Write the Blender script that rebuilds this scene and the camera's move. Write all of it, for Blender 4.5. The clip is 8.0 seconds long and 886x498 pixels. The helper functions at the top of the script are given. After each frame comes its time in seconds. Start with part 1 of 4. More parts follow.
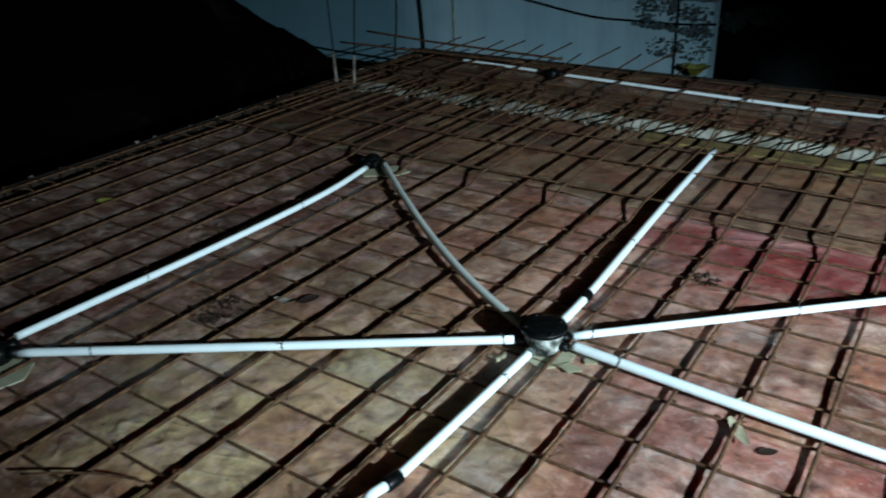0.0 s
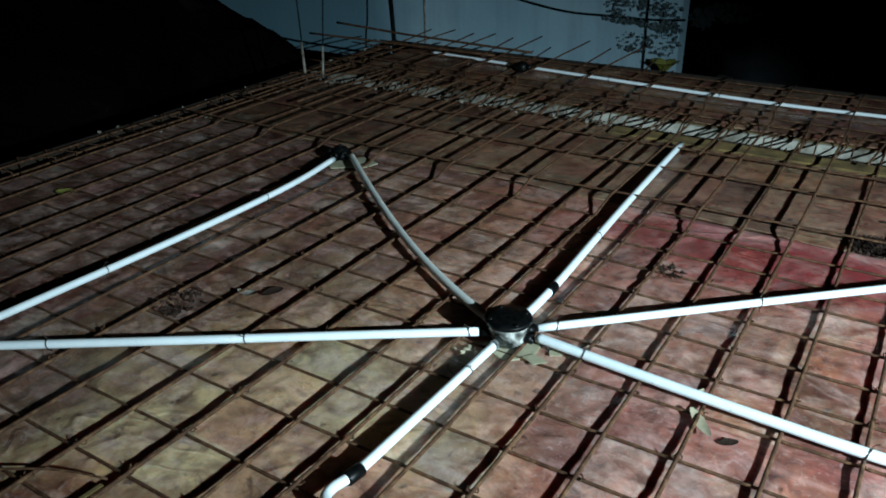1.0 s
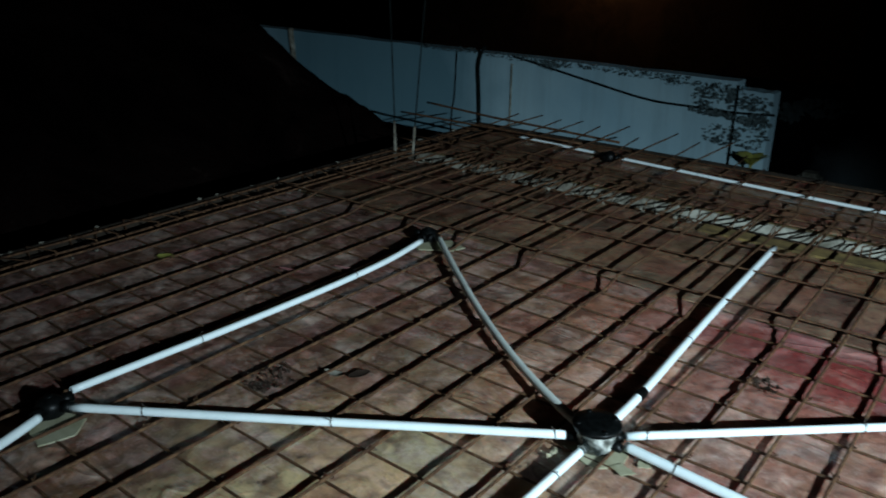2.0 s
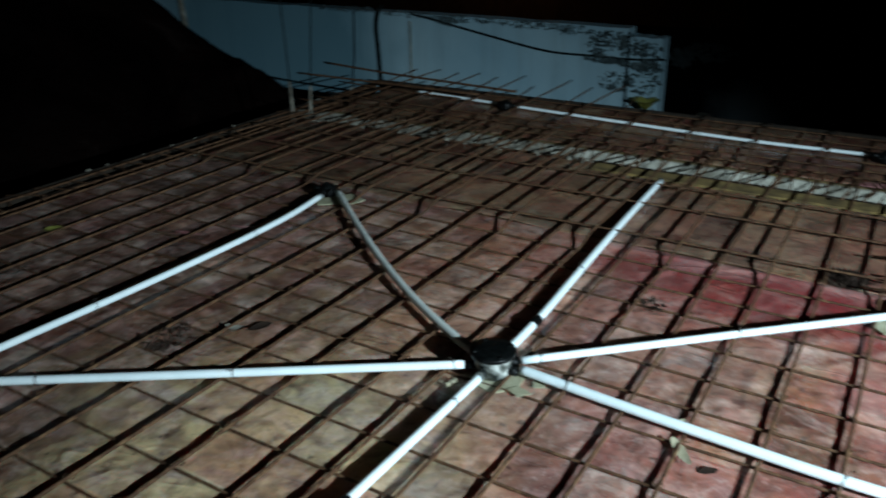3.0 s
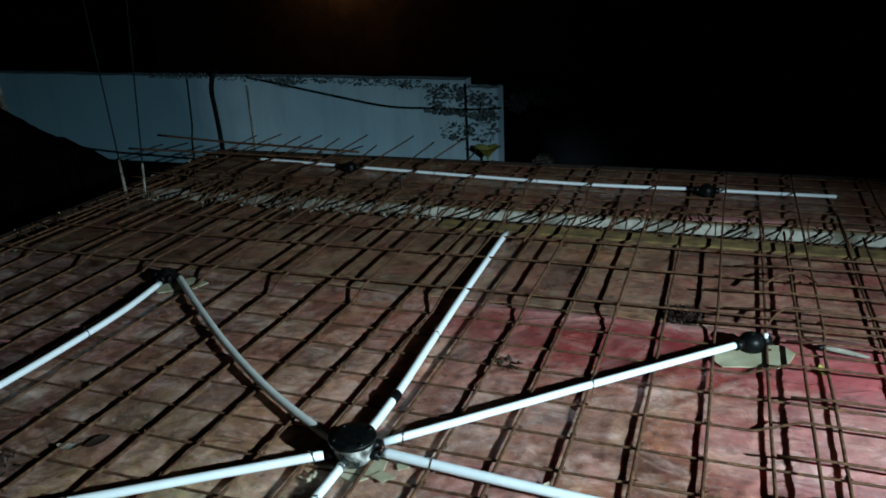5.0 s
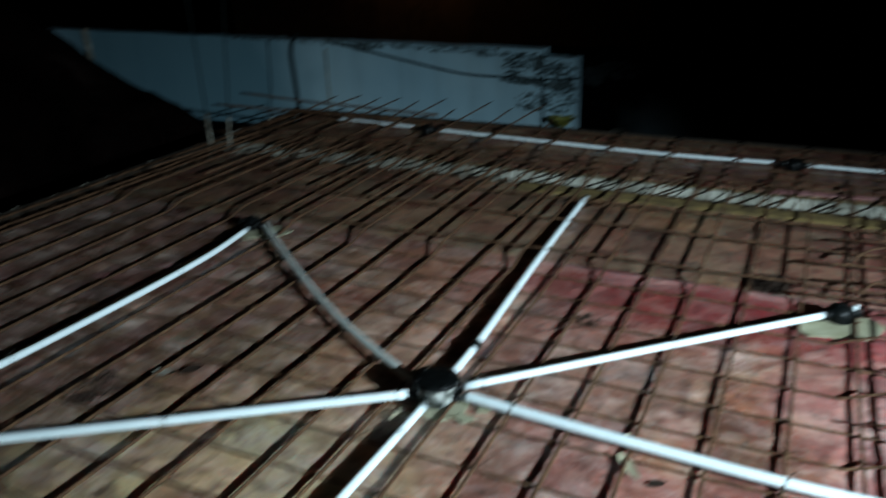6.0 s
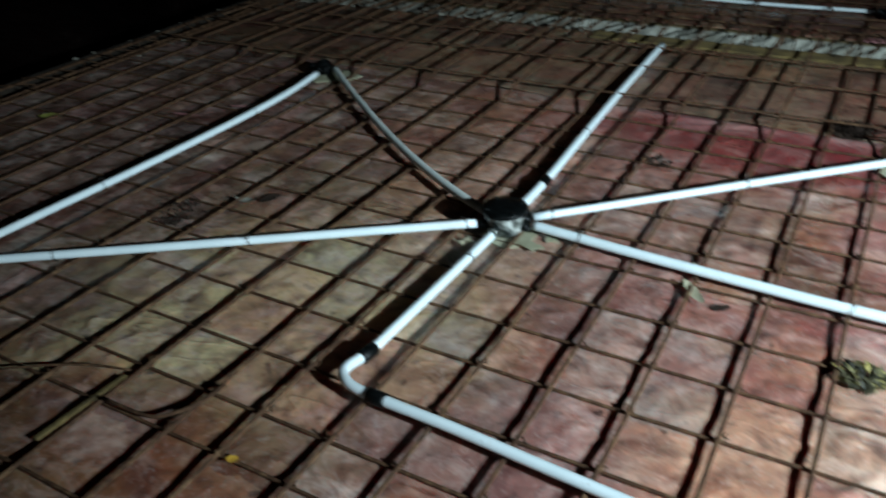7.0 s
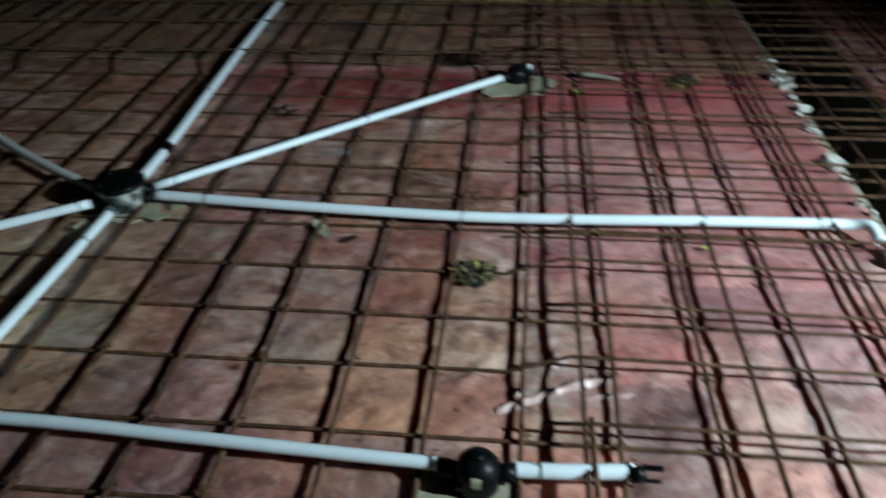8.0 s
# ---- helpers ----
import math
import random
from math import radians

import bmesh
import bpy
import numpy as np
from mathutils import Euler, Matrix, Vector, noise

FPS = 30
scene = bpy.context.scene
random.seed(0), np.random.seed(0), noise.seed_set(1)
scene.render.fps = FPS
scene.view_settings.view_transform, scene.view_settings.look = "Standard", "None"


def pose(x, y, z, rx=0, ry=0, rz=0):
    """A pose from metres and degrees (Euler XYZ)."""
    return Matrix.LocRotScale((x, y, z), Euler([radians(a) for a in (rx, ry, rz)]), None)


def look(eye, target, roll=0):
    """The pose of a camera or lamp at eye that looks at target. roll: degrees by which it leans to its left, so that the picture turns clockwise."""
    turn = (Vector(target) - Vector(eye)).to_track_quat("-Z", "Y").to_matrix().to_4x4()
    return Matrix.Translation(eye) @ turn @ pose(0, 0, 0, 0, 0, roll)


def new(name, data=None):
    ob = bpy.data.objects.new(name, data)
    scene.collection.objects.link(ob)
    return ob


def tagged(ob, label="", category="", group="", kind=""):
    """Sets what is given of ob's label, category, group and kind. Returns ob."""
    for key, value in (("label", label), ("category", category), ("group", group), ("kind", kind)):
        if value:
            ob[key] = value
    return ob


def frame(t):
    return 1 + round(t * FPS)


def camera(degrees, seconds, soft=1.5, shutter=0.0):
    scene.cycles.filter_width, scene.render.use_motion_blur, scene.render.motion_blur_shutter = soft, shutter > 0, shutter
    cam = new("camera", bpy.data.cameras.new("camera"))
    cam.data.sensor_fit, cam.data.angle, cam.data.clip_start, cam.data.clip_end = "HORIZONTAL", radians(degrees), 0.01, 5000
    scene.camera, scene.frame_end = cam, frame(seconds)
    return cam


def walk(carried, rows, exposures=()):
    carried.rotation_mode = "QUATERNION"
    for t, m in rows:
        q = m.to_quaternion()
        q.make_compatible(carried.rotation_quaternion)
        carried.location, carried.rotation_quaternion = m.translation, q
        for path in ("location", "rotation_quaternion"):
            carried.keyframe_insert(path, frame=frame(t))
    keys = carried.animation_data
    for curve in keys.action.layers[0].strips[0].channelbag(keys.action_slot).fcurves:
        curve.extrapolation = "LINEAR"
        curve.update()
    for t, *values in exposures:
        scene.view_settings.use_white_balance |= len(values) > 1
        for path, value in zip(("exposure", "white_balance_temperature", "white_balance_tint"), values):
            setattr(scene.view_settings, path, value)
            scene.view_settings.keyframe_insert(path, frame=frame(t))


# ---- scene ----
cam = camera(59.7, 8.0, soft=1.8, shutter=0.9)
PATH = [
    (0, (0.287, 0.236, 1.125), (-0.753, 1.701, 0.245), -2.4),
    (0.5, (0.292, 0.258, 1.113), (-0.693, 1.763, 0.239), -1.7),
    (1, (0.298, 0.256, 1.111), (-0.68, 1.754, 0.216), -1.3),
    (1.2, (0.302, 0.259, 1.117), (-0.708, 1.744, 0.237), -1.7),
    (1.5, (0.238, 0.232, 1.164), (-0.885, 1.699, 0.398), 0.1),
    (1.7, (0.22, 0.228, 1.183), (-0.954, 1.671, 0.448), 0.5),
    (2.8, (0.311, 0.22, 1.134), (-0.708, 1.773, 0.391), -0.2),
    (3, (0.325, 0.222, 1.127), (-0.644, 1.772, 0.316), -1.1),
    (3.5, (0.346, 0.282, 1.175), (-0.455, 1.971, 0.464), -3.0),
    (4, (0.352, 0.296, 1.18), (-0.356, 2.035, 0.492), -3.5),
    (4.2, (0.349, 0.312, 1.177), (-0.337, 2.053, 0.471), -3.4),
    (5.3, (0.338, 0.304, 1.184), (-0.333, 2.05, 0.475), -2.8),
    (5.5, (0.335, 0.304, 1.171), (-0.35, 2.035, 0.44), -2.8),
    (6, (0.29, 0.231, 1.13), (-0.519, 1.894, 0.369), -1.9),
    (6.5, (0.279, 0.168, 1.076), (-0.676, 1.657, 0.142), -3.2),
    (6.9, (0.296, 0.149, 1.046), (-0.609, 1.61, 0.023), -2.9),
    (7, (0.303, 0.149, 1.041), (-0.59, 1.603, -0.001), -3.2),
    (7.5, (0.421, 0.192, 0.995), (-0.062, 1.806, -0.083), -1.2),
    (8, (0.484, 0.206, 0.976), (0.291, 1.847, -0.151), -1.3),
]
EXPOSURE = [(0.0, 0.0), (1.0, 0.0), (1.5, -0.16), (3.0, -0.12), (3.5, -0.22), (4.0, -0.25), (5.5, -0.26), (6.0, -0.22), (6.5, -0.22), (7.0, -0.34), (7.5, -0.8), (8.0, -1.3)]
walk(cam, [(t, look(eye, target, roll)) for t, eye, target, roll in PATH], EXPOSURE)

# ---- world and light ----
world = bpy.data.worlds.new("night")
scene.world = world
world.use_nodes = True
bg = world.node_tree.nodes["Background"]
bg.inputs[0].default_value = (0.008, 0.011, 0.02, 1)
bg.inputs[1].default_value = 0.003

torch_data = bpy.data.lights.new("torch_light", "SPOT")
torch_data.energy = 1255
torch_data.color = (0.765, 1.0, 1.13)
torch_data.spot_size = radians(78)
torch_data.spot_blend = 1.0
torch_data.shadow_soft_size = 0.008
torch = new("torch_light", torch_data)
torch.matrix_world = look((2.8, 0.48, 1.43), (0.90, 1.60, 0.0))

# ---- materials ----
def material(name, build, rough=0.7, metal=0.0, gloss=0.5):
    m = bpy.data.materials.new(name)
    m.use_nodes = True
    nt = m.node_tree
    bsdf = nt.nodes["Principled BSDF"]
    bsdf.inputs["Roughness"].default_value = rough
    bsdf.inputs["Metallic"].default_value = metal
    bsdf.inputs["Specular IOR Level"].default_value = gloss
    build(nt, bsdf)
    return m


def node(nt, kind, **props):
    n = nt.nodes.new(kind)
    for k, v in props.items():
        n.inputs[k].default_value = v
    return n


def coords(nt):
    return nt.nodes.new("ShaderNodeNewGeometry").outputs["Position"]


def noise_tex(nt, scale, detail=4.0, rough=0.55, distort=0.0, vec=None):
    n = node(nt, "ShaderNodeTexNoise", Scale=scale, Detail=detail, Roughness=rough, Distortion=distort)
    nt.links.new(vec if vec else coords(nt), n.inputs["Vector"])
    return n.outputs["Fac"]


def ramp(nt, fac, stops):
    r = nt.nodes.new("ShaderNodeValToRGB")
    el = r.color_ramp.elements
    while len(el) < len(stops):
        el.new(0.5)
    for e, (p, c) in zip(el, stops):
        e.position = p
        e.color = (*c, 1) if len(c) == 3 else c
    nt.links.new(fac, r.inputs["Fac"])
    return r.outputs["Color"]


def mix(nt, fac, a, b, mode="MIX"):
    m = nt.nodes.new("ShaderNodeMix")
    m.data_type = "RGBA"
    m.blend_type = mode
    for sock, v in ((m.inputs["Factor"], fac), (m.inputs["A"], a), (m.inputs["B"], b)):
        if isinstance(v, (int, float)):
            sock.default_value = v
        elif isinstance(v, tuple):
            sock.default_value = (*v, 1)
        else:
            nt.links.new(v, sock)
    return m.outputs["Result"]


def bump(nt, bsdf, fac, strength, distance, normal=None):
    b = node(nt, "ShaderNodeBump", Strength=strength, Distance=distance)
    nt.links.new(fac, b.inputs["Height"])
    if normal:
        nt.links.new(normal, b.inputs["Normal"])
    nt.links.new(b.outputs["Normal"], bsdf.inputs["Normal"])
    return b.outputs["Normal"]


def grey(v):
    return (v, v, v)


def math2(nt, op, a, b):
    n = nt.nodes.new("ShaderNodeMath")
    n.operation = op
    for sock, v in zip(n.inputs, (a, b)):
        if isinstance(v, (int, float)):
            sock.default_value = v
        else:
            nt.links.new(v, sock)
    return n.outputs[0]


def patch(nt, cx, cy, rx, ry, soft=0.5, upright=False):
    """A patch with a ragged outline about (cx, cy): 1 inside, 0 outside."""
    warp = node(nt, "ShaderNodeTexNoise", Scale=2.6, Detail=6.0, Roughness=0.65)
    nt.links.new(coords(nt), warp.inputs["Vector"])
    off = nt.nodes.new("ShaderNodeVectorMath")
    off.operation = "MULTIPLY_ADD"
    nt.links.new(warp.outputs["Color"], off.inputs[0])
    off.inputs[1].default_value = (0.55, 0.55, 0.0)
    nt.links.new(coords(nt), off.inputs[2])
    mp = node(nt, "ShaderNodeMapping", Location=(-(cx + 0.27) / rx, -(cy + 0.27) / ry, 0), Scale=(1 / rx, 1 / ry, 0))
    if upright:
        off.inputs[1].default_value = (0.55, 0.0, 0.55)
        mp.inputs["Location"].default_value = (-(cx + 0.27) / rx, 0, -(cy + 0.27) / ry)
        mp.inputs["Scale"].default_value = (1 / rx, 0, 1 / ry)
    nt.links.new(off.outputs[0], mp.inputs["Vector"])
    ln = nt.nodes.new("ShaderNodeVectorMath")
    ln.operation = "LENGTH"
    nt.links.new(mp.outputs[0], ln.inputs[0])
    mr = node(nt, "ShaderNodeMapRange")
    mr.inputs["From Min"].default_value = 1.0 + soft
    mr.inputs["From Max"].default_value = 1.0 - soft
    nt.links.new(ln.outputs["Value"], mr.inputs["Value"])
    return mr.outputs["Result"]


RED_BASE = ((0.095, 0.033, 0.023), (0.205, 0.082, 0.053), (0.31, 0.148, 0.092))
BROWN_BASE = ((0.060, 0.034, 0.021), (0.125, 0.070, 0.040), (0.20, 0.122, 0.070))


def shifted(nt, seed):
    mv = node(nt, "ShaderNodeMapping", Location=(seed, seed * 0.7, 0))
    nt.links.new(coords(nt), mv.inputs["Vector"])
    return mv.outputs["Vector"]


def build_sheet(nt, bsdf, stains=(), late=(), base=RED_BASE, film_tint=(0.62, 0.47, 0.42)):
    col = ramp(nt, noise_tex(nt, 2.8, 4, 0.5, 0.6), list(zip((0.32, 0.5, 0.68), base)))
    # blotches of dried mud, clay and wet dust of several tints
    for scale, seed, lo, hi, k, c in ((3.6, 3.0, 0.50, 0.68, 0.5, (0.33, 0.15, 0.06)), (4.2, 11.0, 0.52, 0.68, 0.5, (0.36, 0.28, 0.17)), (4.6, 37.0, 0.52, 0.68, 0.5, (0.34, 0.11, 0.10))):
        col = mix(nt, ramp(nt, noise_tex(nt, scale, 4, 0.55, 0.8, shifted(nt, seed)), [(lo, grey(0)), (hi, grey(k))]), col, c)
    # stains, with the torch's falloff on the left painted in among them
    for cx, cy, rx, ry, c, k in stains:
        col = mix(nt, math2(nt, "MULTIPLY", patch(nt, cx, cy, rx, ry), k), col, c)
    for scale, seed, lo, hi, k, c in ((6.0, 51.0, 0.52, 0.66, 0.35, (0.40, 0.29, 0.23)), (4.8, 23.0, 0.50, 0.66, 0.55, (0.13, 0.056, 0.05)), (9.5, 67.0, 0.54, 0.68, 0.6, (0.075, 0.034, 0.03))):
        col = mix(nt, ramp(nt, noise_tex(nt, scale, 5, 0.58, 0.8, shifted(nt, seed)), [(lo, grey(0)), (hi, grey(k))]), col, c)
    smudge = ramp(nt, noise_tex(nt, 13, 4, 0.6, 0.5, shifted(nt, 83.0)), [(0.60, grey(0)), (0.69, grey(0.7))])
    col = mix(nt, smudge, col, (0.07, 0.032, 0.03))
    spot = ramp(nt, noise_tex(nt, 26, 2, 0.5), [(0.66, grey(0)), (0.73, grey(0.75))])
    col = mix(nt, spot, col, (0.035, 0.02, 0.018))
    # pale smears where wet dust was wiped about
    for turn, seed, k in ((0.5, 5.0, 0.65), (-0.7, 17.0, 0.55), (1.4, 31.0, 0.5)):
        mv = node(nt, "ShaderNodeMapping", Location=(seed, 0, 0), Rotation=(0, 0, turn), Scale=(2.8, 5.0, 1.0))
        nt.links.new(coords(nt), mv.inputs["Vector"])
        smear = ramp(nt, noise_tex(nt, 1.5, 6, 0.66, 1.2, mv.outputs["Vector"]), [(0.52, grey(0)), (0.70, grey(k))])
        col = mix(nt, smear, col, film_tint)
    # each cell between the bars gets its own random tint
    warp = node(nt, "ShaderNodeTexNoise", Scale=22.0, Detail=4.0, Roughness=0.6)
    nt.links.new(coords(nt), warp.inputs["Vector"])
    off = nt.nodes.new("ShaderNodeVectorMath")
    off.operation = "MULTIPLY_ADD"
    nt.links.new(warp.outputs["Color"], off.inputs[0])
    off.inputs[1].default_value = (0.05, 0.05, 0.0)
    nt.links.new(coords(nt), off.inputs[2])
    cell = node(nt, "ShaderNodeMapping", Location=(-0.055 / 0.1575, -1.098 / 0.1527, 0), Scale=(1 / 0.1575, 1 / 0.1527, 0))
    nt.links.new(off.outputs[0], cell.inputs["Vector"])
    snap = nt.nodes.new("ShaderNodeVectorMath")
    snap.operation = "FLOOR"
    nt.links.new(cell.outputs[0], snap.inputs[0])
    rnd = nt.nodes.new("ShaderNodeTexWhiteNoise")
    nt.links.new(snap.outputs[0], rnd.inputs["Vector"])
    tone = ramp(nt, rnd.outputs["Value"], [(0.0, (0.60, 0.56, 0.58)), (0.2, (1.06, 0.78, 0.76)), (0.4, (0.86, 0.92, 0.92)), (0.6, (1.22, 1.0, 0.86)), (0.8, (1.06, 1.05, 1.02)), (1.0, (1.30, 1.30, 1.22))])
    col = mix(nt, 0.9, col, tone, "MULTIPLY")
    # fine mottling of dust and damp over everything
    fine = ramp(nt, noise_tex(nt, 19, 6, 0.7, 0.6, shifted(nt, 41.0)), [(0.36, (0.60, 0.54, 0.55)), (0.5, (0.95, 0.93, 0.93)), (0.64, (1.25, 1.25, 1.22))])
    col = mix(nt, 0.85, col, fine, "MULTIPLY")
    film = ramp(nt, noise_tex(nt, 34, 5, 0.65, 2.0, shifted(nt, 71.0)), [(0.55, grey(0)), (0.70, grey(0.4))])
    col = mix(nt, film, col, film_tint)
    for cx, cy, rx, ry, c, k in late:
        col = mix(nt, math2(nt, "MULTIPLY", patch(nt, cx, cy, rx, ry, 0.35), k), col, c)
    nt.links.new(col, bsdf.inputs["Base Color"])
    # soft dents, and here and there a bundle of sharp little wrinkles
    n = bump(nt, bsdf, noise_tex(nt, 5.0, 3, 0.45, 0.8), 0.4, 0.018)
    for turn, seed in ((0.45, 2.0), (-0.9, 9.0)):
        mv = node(nt, "ShaderNodeMapping", Location=(seed, seed, 0), Rotation=(0, 0, turn), Scale=(1.0, 2.6, 1.0))
        nt.links.new(coords(nt), mv.inputs["Vector"])
        ridge = ramp(nt, noise_tex(nt, 3.0, 2, 0.45, 0.5, mv.outputs["Vector"]), [(0.46, grey(0)), (0.5, grey(1)), (0.54, grey(0))])
        where = ramp(nt, noise_tex(nt, 2.2, 2, 0.5, 0.0, shifted(nt, seed * 3)), [(0.5, grey(0)), (0.62, grey(1))])
        n = bump(nt, bsdf, math2(nt, "MULTIPLY", ridge, where), 0.3, 0.008, n)
    bump(nt, bsdf, noise_tex(nt, 55, 2, 0.5), 0.10, 0.003, n)
    nt.links.new(ramp(nt, noise_tex(nt, 7, 4), [(0.35, grey(0.22)), (0.65, grey(0.6))]), bsdf.inputs["Roughness"])
    # thin plastic lets some red light creep sideways
    bsdf.subsurface_method = "BURLEY"
    bsdf.inputs["Subsurface Weight"].default_value = 0.57
    bsdf.inputs["Subsurface Radius"].default_value = (1.0, 0.34, 0.32)
    bsdf.inputs["Subsurface Scale"].default_value = 0.016


LATE_RED = ((0.0, 2.55, 0.62, 0.17, (0.26, 0.040, 0.042), 0.55), (0.95, 2.56, 0.5, 0.15, (0.42, 0.08, 0.09), 0.55), (1.2, 2.15, 0.12, 0.4, (0.36, 0.10, 0.10), 0.5), (0.85, 2.05, 0.45, 0.5, (0.50, 0.18, 0.17), 0.35))
STAINS_SHADE_RED = (
    # entries at x -1.85, -1.9 and -2.5: brown dirt plus painted torch falloff
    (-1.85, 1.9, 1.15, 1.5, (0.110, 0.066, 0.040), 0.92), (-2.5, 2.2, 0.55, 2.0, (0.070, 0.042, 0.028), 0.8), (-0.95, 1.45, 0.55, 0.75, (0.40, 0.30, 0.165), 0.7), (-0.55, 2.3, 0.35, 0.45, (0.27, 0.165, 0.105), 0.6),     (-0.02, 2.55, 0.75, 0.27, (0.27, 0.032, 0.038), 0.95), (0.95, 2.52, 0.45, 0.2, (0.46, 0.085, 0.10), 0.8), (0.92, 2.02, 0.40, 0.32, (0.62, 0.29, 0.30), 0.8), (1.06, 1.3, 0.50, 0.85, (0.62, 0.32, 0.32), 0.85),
    (0.34, 1.15, 0.42, 0.36, (0.58, 0.34, 0.23), 0.8), (-0.80, 1.10, 0.40, 0.38, (0.64, 0.49, 0.27), 0.9), (-0.66, 1.3, 0.3, 0.40, (0.58, 0.43, 0.25), 0.6), (-0.12, 1.05, 0.30, 0.35, (0.32, 0.155, 0.145), 0.6),
    (-0.85, 2.25, 0.65, 0.5, (0.38, 0.21, 0.135), 0.65), (-0.05, 1.62, 0.30, 0.10, (0.40, 0.19, 0.16), 0.5), (-0.15, 2.70, 0.6, 0.05, (0.42, 0.25, 0.24), 0.8), (-0.35, 2.0, 0.42, 0.45, (0.40, 0.215, 0.165), 0.6),
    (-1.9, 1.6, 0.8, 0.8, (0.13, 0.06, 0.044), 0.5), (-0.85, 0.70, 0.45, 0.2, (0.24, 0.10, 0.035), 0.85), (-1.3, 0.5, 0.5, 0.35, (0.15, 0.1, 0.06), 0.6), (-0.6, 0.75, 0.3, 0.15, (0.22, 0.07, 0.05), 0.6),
    (0.55, 1.72, 0.3, 0.10, (0.40, 0.12, 0.12), 0.45), (1.2, 2.1, 0.12, 0.4, (0.38, 0.14, 0.12), 0.6), (0.1, 1.38, 0.14, 0.07, (0.42, 0.17, 0.15), 0.5), (2.2, 2.2, 0.9, 1.6, (0.38, 0.10, 0.11), 0.8),
    (0.98, 1.12, 0.22, 0.14, (0.58, 0.42, 0.37), 0.6), (0.72, 1.32, 0.08, 0.22, (0.42, 0.16, 0.15), 0.4), (0.85, 2.0, 0.4, 0.06, (0.58, 0.36, 0.35), 0.6), (1.02, 1.5, 0.07, 0.3, (0.44, 0.20, 0.19), 0.4))
STAINS_SHADE_BROWN = (
    # the (-2.5, 3.4) entry paints the same falloff on the brown sheet
    (0.9, 3.05, 0.75, 0.55, (0.27, 0.10, 0.09), 0.75), (-0.75, 3.1, 0.85, 0.5, (0.25, 0.16, 0.10), 0.6), (-0.3, 2.95, 0.5, 0.2, (0.30, 0.17, 0.13), 0.5), (0.9, 4.2, 1.3, 0.4, (0.22, 0.095, 0.078), 0.7), (-2.5, 3.4, 0.5, 1.3, (0.08, 0.05, 0.032), 0.7))


def build_rust(nt, bsdf):
    col = ramp(nt, noise_tex(nt, 45, 6, 0.65), [(0.3, (0.028, 0.012, 0.006)), (0.52, (0.080, 0.037, 0.017)), (0.72, (0.19, 0.105, 0.05))])
    nt.links.new(col, bsdf.inputs["Base Color"])
    bump(nt, bsdf, noise_tex(nt, 160, 3), 0.6, 0.003)


def build_pvc(nt, bsdf):
    col = ramp(nt, noise_tex(nt, 14, 5, 0.65), [(0.35, (0.74, 0.84, 0.85)), (0.6, (0.82, 0.91, 0.92)), (0.8, (0.72, 0.73, 0.70))])
    spots = ramp(nt, noise_tex(nt, 90, 3), [(0.66, grey(0)), (0.78, grey(0.5))])
    nt.links.new(mix(nt, spots, col, (0.35, 0.27, 0.2)), bsdf.inputs["Base Color"])


def build_greypvc(nt, bsdf):
    col = ramp(nt, noise_tex(nt, 14, 5, 0.65), [(0.35, (0.56, 0.60, 0.56)), (0.7, (0.72, 0.76, 0.71))])
    nt.links.new(col, bsdf.inputs["Base Color"])


def build_black(nt, bsdf):
    col = ramp(nt, noise_tex(nt, 60, 4), [(0.35, (0.0015, 0.002, 0.002)), (0.8, (0.006, 0.007, 0.007))])
    nt.links.new(col, bsdf.inputs["Base Color"])


def build_clear(nt, bsdf):
    col = ramp(nt, noise_tex(nt, 24, 2, 0.5, 0.8), [(0.42, (0.02, 0.024, 0.022)), (0.56, (0.22, 0.23, 0.21)), (0.66, (0.60, 0.62, 0.58))])
    nt.links.new(col, bsdf.inputs["Base Color"])
    bump(nt, bsdf, noise_tex(nt, 26, 2, 0.4, 0.6), 0.35, 0.008)


def build_board(nt, bsdf):
    col = ramp(nt, noise_tex(nt, 16, 6, 0.6), [(0.3, (0.25, 0.235, 0.14)), (0.7, (0.40, 0.385, 0.27))])
    nt.links.new(col, bsdf.inputs["Base Color"])


def build_mortar(nt, bsdf):
    col = ramp(nt, noise_tex(nt, 22, 6, 0.65), [(0.3, (0.42, 0.41, 0.36)), (0.7, (0.72, 0.71, 0.64))])
    nt.links.new(col, bsdf.inputs["Base Color"])
    bump(nt, bsdf, noise_tex(nt, 60, 5), 0.7, 0.01)


def build_wall(nt, bsdf):
    pos = coords(nt)
    col = ramp(nt, noise_tex(nt, 0.9, 5, 0.6), [(0.3, (0.36, 0.60, 0.72)), (0.7, (0.52, 0.76, 0.85))])
    mapv = node(nt, "ShaderNodeMapping", Scale=(3.0, 1.0, 0.25))
    nt.links.new(pos, mapv.inputs["Vector"])
    streak = ramp(nt, noise_tex(nt, 1.6, 5, 0.7, 0.4, mapv.outputs["Vector"]), [(0.5, grey(0)), (0.8, grey(0.35))])
    col = mix(nt, streak, col, (0.18, 0.26, 0.29))
    col = mix(nt, math2(nt, "MULTIPLY", patch(nt, -6.6, -0.4, 1.75, 1.6, 0.25, True), 0.8), col, (0.10, 0.25, 0.32))
    nt.links.new(col, bsdf.inputs["Base Color"])
    bump(nt, bsdf, noise_tex(nt, 25, 5), 0.3, 0.01)


